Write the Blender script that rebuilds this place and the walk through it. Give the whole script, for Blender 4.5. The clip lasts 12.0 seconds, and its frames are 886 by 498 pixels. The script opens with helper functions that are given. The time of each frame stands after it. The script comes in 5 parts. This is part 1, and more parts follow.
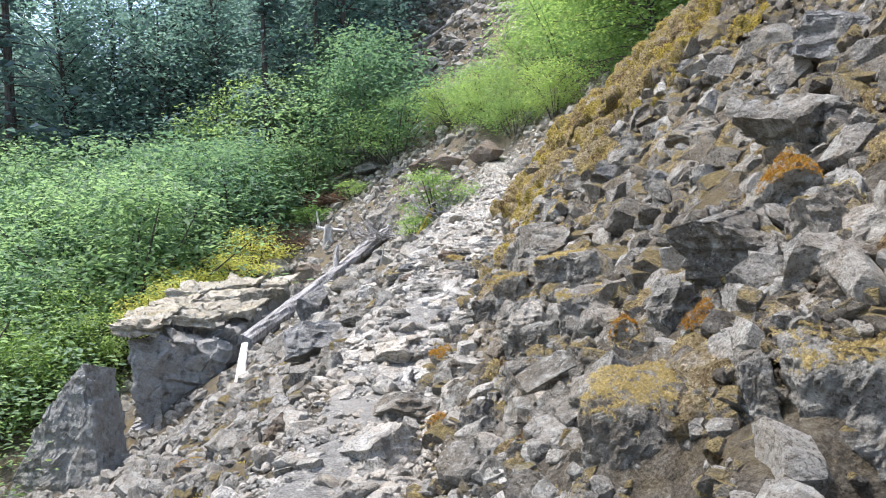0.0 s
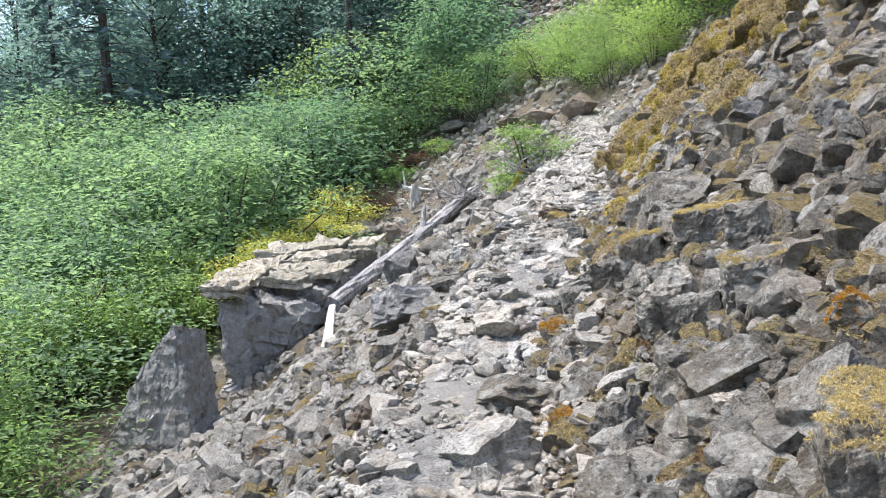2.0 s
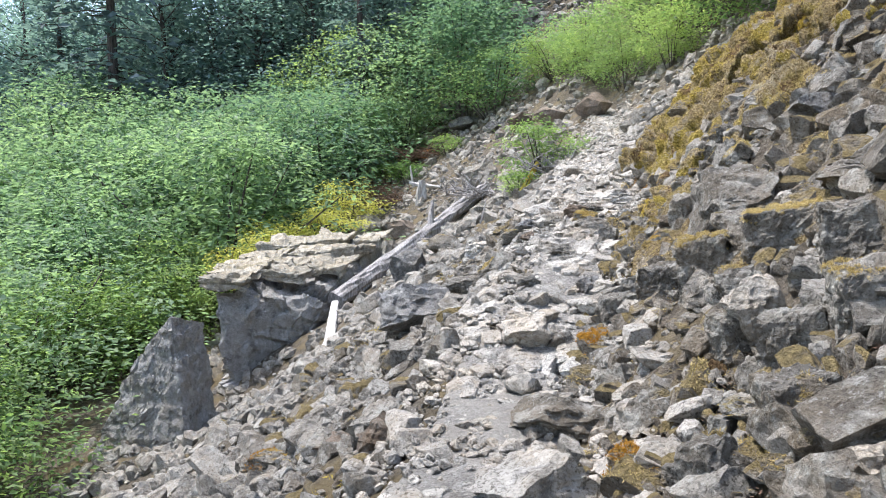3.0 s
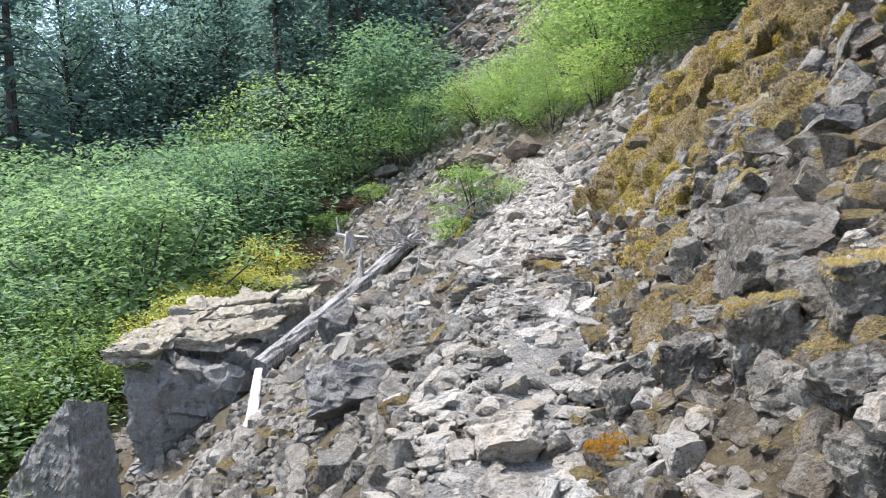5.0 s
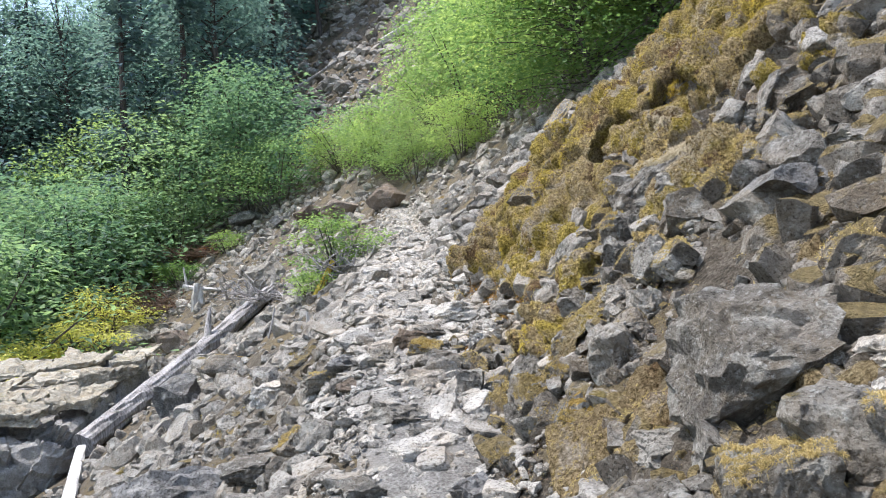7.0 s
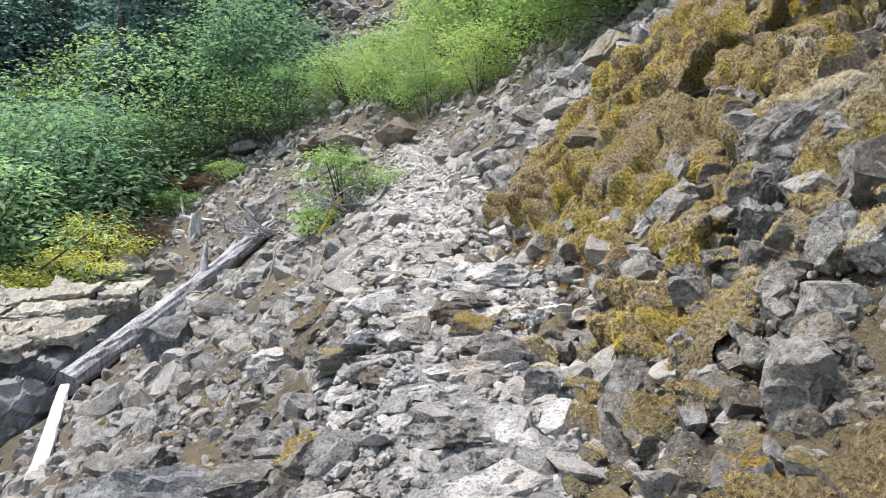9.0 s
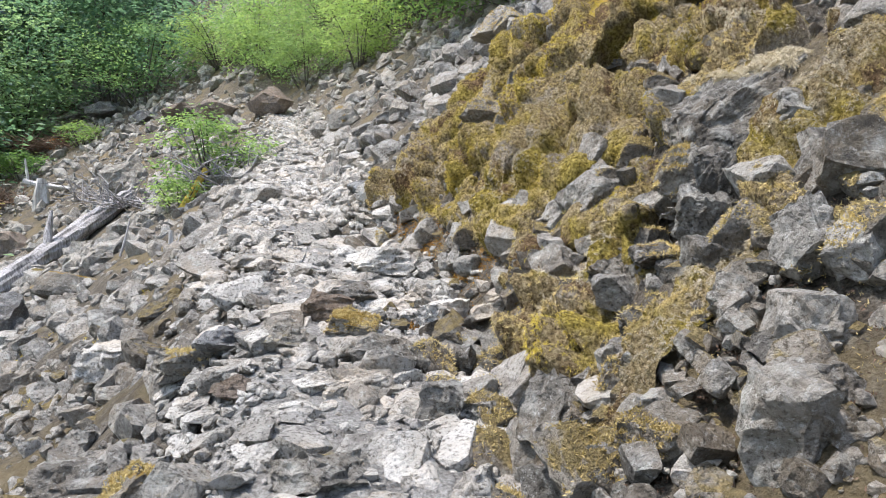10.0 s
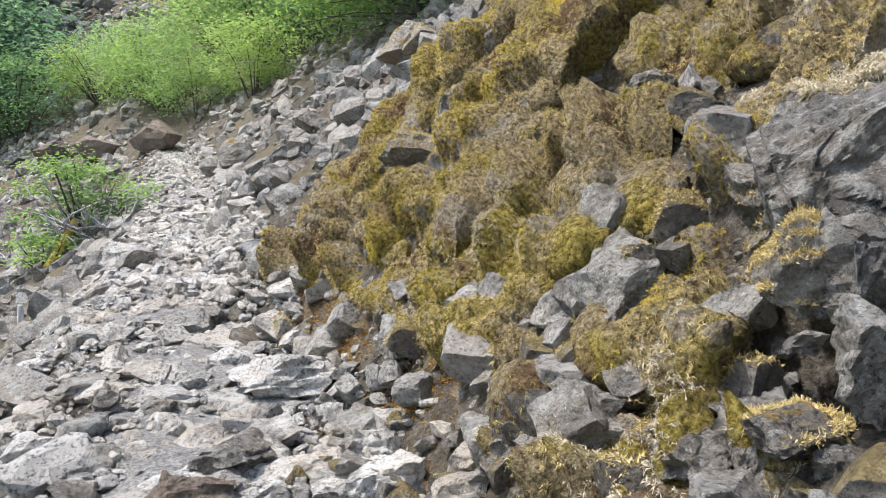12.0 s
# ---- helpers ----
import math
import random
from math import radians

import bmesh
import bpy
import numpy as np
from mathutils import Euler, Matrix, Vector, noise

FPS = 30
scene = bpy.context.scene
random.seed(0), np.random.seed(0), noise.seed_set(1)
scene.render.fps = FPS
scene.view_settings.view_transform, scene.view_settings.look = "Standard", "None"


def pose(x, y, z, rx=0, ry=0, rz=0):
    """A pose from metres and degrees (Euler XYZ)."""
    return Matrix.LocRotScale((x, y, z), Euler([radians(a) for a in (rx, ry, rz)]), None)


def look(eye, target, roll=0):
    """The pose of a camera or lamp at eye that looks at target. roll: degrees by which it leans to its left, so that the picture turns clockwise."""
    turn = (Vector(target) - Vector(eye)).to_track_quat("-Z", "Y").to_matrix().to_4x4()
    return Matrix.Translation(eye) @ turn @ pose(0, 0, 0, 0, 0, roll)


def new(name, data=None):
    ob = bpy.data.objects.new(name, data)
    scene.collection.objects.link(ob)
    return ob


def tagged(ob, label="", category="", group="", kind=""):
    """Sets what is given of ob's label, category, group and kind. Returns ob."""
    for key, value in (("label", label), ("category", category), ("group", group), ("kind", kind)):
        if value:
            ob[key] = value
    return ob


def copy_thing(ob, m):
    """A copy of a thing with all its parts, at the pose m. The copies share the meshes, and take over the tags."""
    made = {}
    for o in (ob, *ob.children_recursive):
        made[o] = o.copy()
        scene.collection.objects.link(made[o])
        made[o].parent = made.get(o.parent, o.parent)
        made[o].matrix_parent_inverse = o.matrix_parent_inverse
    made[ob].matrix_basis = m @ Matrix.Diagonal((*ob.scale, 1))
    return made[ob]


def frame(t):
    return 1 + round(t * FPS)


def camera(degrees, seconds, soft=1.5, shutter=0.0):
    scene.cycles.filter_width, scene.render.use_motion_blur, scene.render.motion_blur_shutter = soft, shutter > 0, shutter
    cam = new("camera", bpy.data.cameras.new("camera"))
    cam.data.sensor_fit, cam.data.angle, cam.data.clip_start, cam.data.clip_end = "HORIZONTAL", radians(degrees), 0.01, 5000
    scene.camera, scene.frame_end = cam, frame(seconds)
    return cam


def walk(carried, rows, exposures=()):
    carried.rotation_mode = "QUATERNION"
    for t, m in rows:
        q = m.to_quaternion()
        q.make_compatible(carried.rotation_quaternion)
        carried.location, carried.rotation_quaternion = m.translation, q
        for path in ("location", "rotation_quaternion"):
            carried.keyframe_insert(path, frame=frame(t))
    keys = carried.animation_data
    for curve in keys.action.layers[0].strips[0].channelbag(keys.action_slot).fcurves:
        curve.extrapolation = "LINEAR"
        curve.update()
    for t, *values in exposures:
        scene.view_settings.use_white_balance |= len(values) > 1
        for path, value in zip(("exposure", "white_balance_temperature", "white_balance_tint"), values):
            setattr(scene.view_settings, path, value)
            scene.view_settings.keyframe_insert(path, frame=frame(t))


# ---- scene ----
cam = camera(60.0, 12.0, soft=1.0)
PATH = [
    (0, (0.000, 0.000, 1.500), (-0.043, 5.000, 1.542), -2.95),
    (0.5, (-0.016, 0.124, 1.466), (-0.276, 5.116, 1.368), -4.42),
    (1, (-0.158, 0.467, 1.441), (-0.464, 5.456, 1.300), -3.50),
    (1.5, (-0.229, 0.710, 1.473), (-0.537, 5.698, 1.295), -2.71),
    (2, (-0.210, 1.051, 1.471), (-0.820, 6.011, 1.286), -3.33),
    (2.5, (-0.271, 1.352, 1.425), (-0.949, 6.302, 1.224), -3.32),
    (3, (-0.469, 1.714, 1.439), (-1.091, 6.671, 1.245), -1.47),
    (3.2, (-0.488, 1.897, 1.410), (-1.091, 6.859, 1.297), -1.47),
    (4.8, (-0.682, 3.114, 1.478), (-0.886, 8.109, 1.426), -2.90),
    (5, (-0.719, 3.226, 1.544), (-0.866, 8.223, 1.640), -4.07),
    (5.5, (-0.721, 3.466, 1.692), (-0.512, 8.457, 1.901), -5.91),
    (6, (-0.826, 3.765, 1.766), (-0.401, 8.717, 2.305), -5.40),
    (6.5, (-0.859, 4.103, 1.745), (-0.196, 9.037, 2.213), -4.80),
    (7, (-0.703, 4.519, 1.786), (0.073, 9.447, 2.125), -4.26),
    (7.5, (-0.715, 4.864, 1.825), (0.031, 9.800, 2.112), -2.79),
    (7.7, (-0.763, 5.027, 1.887), (-0.068, 9.973, 2.130), -2.42),
    (9.3, (-0.863, 6.143, 1.993), (-0.047, 11.074, 1.853), -1.04),
    (9.5, (-0.889, 6.275, 2.010), (0.157, 11.161, 1.818), -0.78),
    (10, (-0.742, 6.701, 1.984), (0.811, 11.450, 1.784), 0.47),
    (10.5, (-0.612, 7.107, 2.073), (1.046, 11.823, 2.001), -2.63),
    (11, (-0.590, 7.569, 2.166), (1.291, 12.201, 2.137), -2.08),
    (11.5, (-0.429, 7.948, 2.216), (1.586, 12.524, 2.156), -2.04),
    (12, (-0.295, 8.271, 2.301), (1.806, 12.808, 2.234), -2.94),
]
walk(cam, [(t, look(eye, target, roll)) for t, eye, target, roll in PATH], exposures=((0, 1.36), (1, 1.34), (3, 1.30), (6, 1.21), (8, 1.24), (10, 1.27), (12, 1.24)))

# ---- light ----
SUN_EL, SUN_AZ = radians(69), radians(-80)  # azimuth from +y towards +x
world = bpy.data.worlds.new("sky")
scene.world = world
world.use_nodes = True
wn = world.node_tree
sky = wn.nodes.new("ShaderNodeTexSky")
sky.sky_type, sky.sun_disc = "NISHITA", False
sky.sun_elevation, sky.sun_rotation = SUN_EL, SUN_AZ
sky.air_density, sky.dust_density, sky.ozone_density = 1.0, 2.5, 1.0
wn.links.new(sky.outputs[0], wn.nodes["Background"].inputs[0])
wn.nodes["Background"].inputs[1].default_value = 0.15
sun = new("sun", bpy.data.lights.new("sun", "SUN"))
sun.data.energy, sun.data.angle, sun.data.color = 2.6, radians(3), (1.0, 0.975, 1.0)
sun.matrix_world = look((0, 0, 30), (-math.sin(SUN_AZ) * math.cos(SUN_EL), -math.cos(SUN_AZ) * math.cos(SUN_EL), 30 - math.sin(SUN_EL)))

# ---- materials ----
def node_mat(name):
    mat = bpy.data.materials.new(name)
    mat.use_nodes = True
    tree = mat.node_tree
    return mat, tree, tree.nodes["Principled BSDF"]


def node(tree, kind, **inputs):
    n = tree.nodes.new(kind)
    for key, value in inputs.items():
        slot = n.inputs[key.replace("_", " ")]
        if hasattr(value, "links") or hasattr(value, "is_linked"):
            tree.links.new(value, slot)
        else:
            slot.default_value = value
    return n


def noise_of(tree, where, scale, detail=5.0, rough=0.6):
    n = node(tree, "ShaderNodeTexNoise", Vector=where, Scale=scale, Detail=detail, Roughness=rough)
    return n.outputs["Fac"]


def ramp(tree, fac, stops):
    n = tree.nodes.new("ShaderNodeValToRGB")
    tree.links.new(fac, n.inputs[0])
    while len(n.color_ramp.elements) < len(stops):
        n.color_ramp.elements.new(0.5)
    for e, (at, c) in zip(n.color_ramp.elements, stops):
        e.position, e.color = at, (*c, 1) if len(c) == 3 else c
    return n.outputs["Color"]


def mix(tree, fac, a, b, blend="MIX"):
    n = tree.nodes.new("ShaderNodeMix")
    n.data_type, n.blend_type = "RGBA", blend
    for slot, v in ((n.inputs[0], fac), (n.inputs[6], a), (n.inputs[7], b)):
        if hasattr(v, "is_linked"):
            tree.links.new(v, slot)
        elif isinstance(v, (int, float)):
            slot.default_value = v
        else:
            slot.default_value = (*v, 1)
    return n.outputs[2]


def calc(tree, op, a, b=0.0, clamp=False):
    n = tree.nodes.new("ShaderNodeMath")
    n.operation, n.use_clamp = op, clamp
    for slot, v in ((n.inputs[0], a), (n.inputs[1], b)):
        if hasattr(v, "is_linked"):
            tree.links.new(v, slot)
        else:
            slot.default_value = v
    return n.outputs[0]


def bump(tree, bsdf, height, strength, distance):
    n = node(tree, "ShaderNodeBump", Strength=strength, Distance=distance, Height=height)
    tree.links.new(n.outputs[0], bsdf.inputs["Normal"])


def rock_mat(name, dark, mid, light, moss=0.3, lichen=0.4, joined=True, moss_colour=(0.23, 0.18, 0.06), facing=0.16):
    """Weathered limestone: grey with pale lichen blotches, dark pits and dry moss on what faces up."""
    mat, tree, bsdf = node_mat(name)
    geo = tree.nodes.new("ShaderNodeNewGeometry")
    where = geo.outputs["Position"]
    if joined:
        chance = geo.outputs["Random Per Island"]
    else:
        chance = tree.nodes.new("ShaderNodeObjectInfo").outputs["Random"]
    broad = noise_of(tree, where, 1.7, 4)
    fine = noise_of(tree, where, 11.0, 8, 0.7)
    tiny = noise_of(tree, where, 55.0, 6, 0.7)
    tone = calc(tree, "ADD", calc(tree, "MULTIPLY", chance, 0.55), calc(tree, "MULTIPLY", fine, 0.55))
    base = ramp(tree, tone, ((0.22, dark), (0.52, mid), (0.82, light)))
    base = mix(tree, calc(tree, "MULTIPLY", broad, 0.55), base, (0.40, 0.39, 0.35), "OVERLAY")
    pits = ramp(tree, tiny, ((0.38, (0.22, 0.21, 0.19)), (0.5, (1, 1, 1))))
    base = mix(tree, 0.95, base, pits, "MULTIPLY")
    wash = ramp(tree, noise_of(tree, where, 2.2, 7, 0.7), ((0.44, (0, 0, 0)), (0.60, (1, 1, 1))))
    base = mix(tree, calc(tree, "MULTIPLY", wash, 0.5), base, tuple(c * k for c, k in zip(mid, (0.98, 0.84, 0.66))))
    bleach = ramp(tree, noise_of(tree, where, 5.2, 8, 0.72), ((0.50, (0, 0, 0)), (0.66, (1, 1, 1))))
    base = mix(tree, calc(tree, "MULTIPLY", bleach, 0.5), base, tuple(1.15 * c for c in light))
    blot = calc(tree, "MULTIPLY", ramp(tree, noise_of(tree, where, 7.5, 8, 0.7), ((0.52, (0, 0, 0)), (0.64, (1, 1, 1)))), lichen)
    base = mix(tree, blot, base, (0.50, 0.50, 0.45))
    fleck = ramp(tree, noise_of(tree, where, 34.0, 7, 0.8), ((0.55, (0, 0, 0)), (0.61, (1, 1, 1))))
    base = mix(tree, calc(tree, "MULTIPLY", fleck, lichen), base, (0.56, 0.56, 0.52))
    soot = ramp(tree, noise_of(tree, where, 21.0, 8, 0.8), ((0.36, (1, 1, 1)), (0.43, (0, 0, 0))))
    base = mix(tree, calc(tree, "MULTIPLY", soot, 0.6), base, (0.06, 0.056, 0.05))
    stain = ramp(tree, noise_of(tree, where, 3.3, 9, 0.75), ((0.53, (0, 0, 0)), (0.62, (1, 1, 1))))
    base = mix(tree, calc(tree, "MULTIPLY", stain, 0.6), base, (0.075, 0.07, 0.062))
    upward = tree.nodes.new("ShaderNodeSeparateXYZ")
    tree.links.new(geo.outputs["Normal"], upward.inputs[0])
    green = calc(tree, "ADD", noise_of(tree, where, 2.6, 6, 0.65), calc(tree, "MULTIPLY", upward.outputs[2], facing))
    green = calc(tree, "ADD", green, calc(tree, "MULTIPLY", chance, 0.12))
    cover = ramp(tree, calc(tree, "ADD", green, moss - 0.5), ((0.62, (0, 0, 0)), (0.70, (1, 1, 1))))
    mossy = ramp(tree, noise_of(tree, where, 30.0, 5, 0.7), ((0.3, tuple(0.45 * c for c in moss_colour)), (0.55, moss_colour), (0.75, tuple(1.7 * c for c in moss_colour))))
    base = mix(tree, cover, base, mossy)
    tree.links.new(base, bsdf.inputs["Base Color"])
    bsdf.inputs["Roughness"].default_value = 0.92
    bsdf.inputs["Specular IOR Level"].default_value = 0.25
    height = calc(tree, "ADD", calc(tree, "MULTIPLY", fine, 1.0), calc(tree, "MULTIPLY", tiny, 0.35))
    height = calc(tree, "ADD", height, calc(tree, "MULTIPLY", cover, calc(tree, "MULTIPLY", noise_of(tree, where, 90.0, 3), 0.8)))
    bump(tree, bsdf, height, 1.0, 0.07)
    return mat


ROCK = rock_mat("limestone", (0.14, 0.132, 0.118), (0.285, 0.27, 0.243), (0.46, 0.44, 0.40), 0.29, 0.5)
ROCK_PALE = rock_mat("trodden_limestone", (0.33, 0.312, 0.28), (0.49, 0.467, 0.425), (0.66, 0.637, 0.59), 0.06, 0.3)
ROCK_MOSSY = rock_mat("mossy_limestone", (0.09, 0.08, 0.065), (0.19, 0.17, 0.14), (0.32, 0.29, 0.245), 0.43, 0.3, moss_colour=(0.25, 0.195, 0.09), facing=0.25)
ROCK_ONE = rock_mat("limestone_block", (0.12, 0.112, 0.098), (0.235, 0.222, 0.196), (0.38, 0.362, 0.325), 0.29, 0.5, joined=False)
ROCK_DARK = rock_mat("shaded_grey_limestone", (0.10, 0.10, 0.10), (0.20, 0.205, 0.21), (0.33, 0.33, 0.33), 0.14, 0.35, joined=False)
ROCK_WHITE = rock_mat("fresh_pale_limestone", (0.42, 0.40, 0.36), (0.58, 0.56, 0.52), (0.70, 0.68, 0.63), 0.05, 0.1, joined=False)
ROCK_CAPPED = rock_mat("moss_capped_limestone", (0.12, 0.11, 0.095), (0.23, 0.212, 0.18), (0.37, 0.345, 0.30), 0.29, 0.4, joined=False, moss_colour=(0.30, 0.20, 0.05), facing=0.34)
ROCK_CRAG = rock_mat("bedded_grey_limestone", (0.13, 0.13, 0.132), (0.25, 0.253, 0.26), (0.38, 0.38, 0.38), 0.13, 0.5, joined=False, moss_colour=(0.42, 0.38, 0.27), facing=0.30)
ROCK_LEDGE = rock_mat("lichened_ledge_limestone", (0.24, 0.225, 0.185), (0.42, 0.39, 0.32), (0.60, 0.56, 0.47), 0.27, 0.5, joined=False, moss_colour=(0.42, 0.37, 0.24), facing=0.25)
ROCK_DRAPED = rock_mat("moss_draped_limestone", (0.12, 0.112, 0.10), (0.24, 0.228, 0.205), (0.38, 0.365, 0.33), 0.50, 0.4, joined=False, moss_colour=(0.27, 0.20, 0.06), facing=0.22)
ROCK_RED = rock_mat("brown_limestone", (0.10, 0.078, 0.06), (0.19, 0.155, 0.125), (0.30, 0.245, 0.20), 0.25, 0.15, joined=False)


def ground_mat(name, low, mid, high, tint):
    mat, tree, bsdf = node_mat(name)
    geo = tree.nodes.new("ShaderNodeNewGeometry")
    where = geo.outputs["Position"]
    fine, tiny = noise_of(tree, where, 9.0, 8, 0.7), noise_of(tree, where, 60.0, 5, 0.7)
    soil = ramp(tree, fine, ((0.3, low), (0.5, mid), (0.7, high)))
    chips = node(tree, "ShaderNodeTexVoronoi", Vector=where, Scale=38.0)
    soil = mix(tree, 0.8, soil, ramp(tree, tiny, ((0.36, (0.30, 0.28, 0.26)), (0.64, (1.05, 1.05, 1.05)))), "MULTIPLY")
    patch = ramp(tree, noise_of(tree, where, 1.1, 6, 0.65), ((0.5, (0, 0, 0)), (0.6, (1, 1, 1))))
    soil = mix(tree, calc(tree, "MULTIPLY", patch, 0.6), soil, tint)
    tree.links.new(soil, bsdf.inputs["Base Color"])
    bsdf.inputs["Roughness"].default_value = 0.95
    bsdf.inputs["Specular IOR Level"].default_value = 0.15
    bump(tree, bsdf, calc(tree, "SUBTRACT", calc(tree, "ADD", fine, calc(tree, "MULTIPLY", tiny, 0.8)), calc(tree, "MULTIPLY", chips.outputs["Distance"], 0.3)), 1.0, 0.05)
    return mat


GROUND = ground_mat("stony_soil", (0.06, 0.052, 0.04), (0.155, 0.135, 0.105), (0.29, 0.265, 0.22), (0.18, 0.14, 0.07))
TRODDEN = ground_mat("crushed_limestone", (0.21, 0.20, 0.185), (0.40, 0.39, 0.36), (0.56, 0.55, 0.51), (0.34, 0.32, 0.28))


def leaf_mat(name, low, high, through_light=0.35, rough=0.55, vary=0.0):
    mat, tree, bsdf = node_mat(name)
    geo = tree.nodes.new("ShaderNodeNewGeometry")
    chance = geo.outputs["Random Per Island"]
    patchy = noise_of(tree, geo.outputs["Position"], 0.9, 3)
    tone = calc(tree, "ADD", calc(tree, "MULTIPLY", chance, 0.4), calc(tree, "MULTIPLY", calc(tree, "SUBTRACT", patchy, 0.26), 1.25))
    whole = tree.nodes.new("ShaderNodeObjectInfo").outputs["Random"]
    tone = calc(tree, "ADD", tone, calc(tree, "MULTIPLY", calc(tree, "SUBTRACT", whole, 0.5), vary))
    colour = ramp(tree, tone, ((0.15, low), (0.9, high)))
    tree.links.new(colour, bsdf.inputs["Base Color"])
    bsdf.inputs["Roughness"].default_value = rough
    bsdf.inputs["Specular IOR Level"].default_value = 0.3
    glow = tree.nodes.new("ShaderNodeBsdfTranslucent")
    tree.links.new(mix(tree, 1.0, colour, (1.3, 1.35, 0.9), "MULTIPLY"), glow.inputs[0])
    blend = tree.nodes.new("ShaderNodeMixShader")
    blend.inputs[0].default_value = through_light
    tree.links.new(bsdf.outputs[0], blend.inputs[1])
    tree.links.new(glow.outputs[0], blend.inputs[2])
    tree.links.new(blend.outputs[0], tree.nodes["Material Output"].inputs[0])
    return mat


LEAF_GREEN = leaf_mat("green_leaves", (0.125, 0.215, 0.115), (0.325, 0.425, 0.185), 0.58, vary=0.7)
# extra blue mixed into this green imitates haze over the farther shrubs
LEAF_HAZED_DEEP = leaf_mat("hazed_deep_green_leaves", (0.115, 0.20, 0.15), (0.265, 0.37, 0.225), 0.58, vary=0.7)
LEAF_LIME = leaf_mat("lime_leaves", (0.125, 0.22, 0.085), (0.335, 0.43, 0.17), 0.52, vary=0.7)
LEAF_YELLOW = leaf_mat("yellowing_leaves", (0.40, 0.40, 0.11), (0.68, 0.64, 0.22), 0.45)
# forest leaves and needles: pale blue in the colour stands in for distance haze
LEAF_HAZED_FOREST = leaf_mat("hazed_forest_leaves", (0.12, 0.20, 0.235), (0.22, 0.325, 0.355), 0.6, vary=0.6)
NEEDLE_HAZED = leaf_mat("hazed_needles", (0.10, 0.155, 0.185), (0.17, 0.245, 0.275), 0.5)
MOSS_DRY = leaf_mat("dry_moss", (0.25, 0.185, 0.072), (0.70, 0.56, 0.265), 0.2, 0.9)
MOSS_OLIVE = leaf_mat("olive_moss", (0.27, 0.20, 0.038), (0.72, 0.57, 0.125), 0.25, 0.9)
MOSS_GREY = leaf_mat("bleached_moss", (0.27, 0.225, 0.15), (0.66, 0.58, 0.44), 0.15, 0.9)
MOSS_RUST = leaf_mat("rusty_moss", (0.24, 0.11, 0.02), (0.50, 0.27, 0.04), 0.2, 0.9)
MOSS_WITHERED = leaf_mat("withered_moss_shoots", (0.17, 0.125, 0.07), (0.38, 0.30, 0.18), 0.15, 0.9)
TWIG_BROWN = leaf_mat("dead_brown_twigs", (0.10, 0.06, 0.04), (0.24, 0.16, 0.11), 0.0, 0.9)


def wood_mat(name, low, high, stretch=(22, 22, 1.5)):
    mat, tree, bsdf = node_mat(name)
    coords = tree.nodes.new("ShaderNodeTexCoord")
    lie = node(tree, "ShaderNodeMapping", Vector=coords.outputs["Object"], Scale=stretch)
    lines = noise_of(tree, lie.outputs[0], 1.0, 8, 0.65)
    colour = ramp(tree, lines, ((0.32, tuple(0.35 * c for c in low)), (0.42, low), (0.62, high)))
    wear = ramp(tree, noise_of(tree, coords.outputs["Object"], 2.3, 5), ((0.35, (0.6, 0.58, 0.55)), (0.6, (1, 1, 1))))
    tree.links.new(mix(tree, 0.8, colour, wear, "MULTIPLY"), bsdf.inputs["Base Color"])
    bsdf.inputs["Roughness"].default_value = 0.85
    bump(tree, bsdf, lines, 0.8, 0.02)
    return mat


DEADWOOD = wood_mat("silvered_wood", (0.20, 0.19, 0.185), (0.46, 0.445, 0.44))
BLEACHED = wood_mat("bleached_wood", (0.42, 0.405, 0.385), (0.66, 0.645, 0.62))
BARK = wood_mat("grey_bark", (0.05, 0.042, 0.036), (0.13, 0.11, 0.095), (14, 14, 2))


def mantle_mat(name, olive_low, olive_high):
    """A dry moss mat: straw, olive, bleached and brown patches with a fine curled grain, its low spots darkened in the
    colour as shaded gaps.
    """
    mat, tree, bsdf = node_mat(name)
    where = tree.nodes.new("ShaderNodeNewGeometry").outputs["Position"]
    curl = noise_of(tree, where, 48.0, 6, 0.75)
    straw = ramp(tree, curl, ((0.34, (0.055, 0.042, 0.025)), (0.48, (0.25, 0.192, 0.10)), (0.66, (0.52, 0.43, 0.255))))
    olive = ramp(tree, curl, ((0.34, (0.05, 0.038, 0.01)), (0.48, olive_low), (0.66, olive_high)))
    pale = ramp(tree, curl, ((0.34, (0.12, 0.10, 0.07)), (0.48, (0.26, 0.22, 0.16)), (0.66, (0.50, 0.44, 0.35))))
    brown = ramp(tree, curl, ((0.34, (0.045, 0.03, 0.018)), (0.5, (0.16, 0.105, 0.055)), (0.66, (0.30, 0.21, 0.12))))
    patch = lambda scale, a, b: ramp(tree, noise_of(tree, where, scale, 6, 0.65), ((a, (0, 0, 0)), (b, (1, 1, 1))))
    base = mix(tree, patch(1.6, 0.46, 0.56), straw, olive)
    base = mix(tree, patch(3.1, 0.55, 0.62), base, pale)
    base = mix(tree, patch(2.3, 0.55, 0.64), base, brown)
    tree.links.new(base, bsdf.inputs["Base Color"])
    bsdf.inputs["Roughness"].default_value = 1.0
    bsdf.inputs["Specular IOR Level"].default_value = 0.1
    bump(tree, bsdf, calc(tree, "ADD", curl, calc(tree, "MULTIPLY", noise_of(tree, where, 17.0, 4), 1.5)), 1.0, 0.06)
    return mat


MANTLE = mantle_mat("moss_mantle", (0.26, 0.20, 0.045), (0.54, 0.435, 0.125))
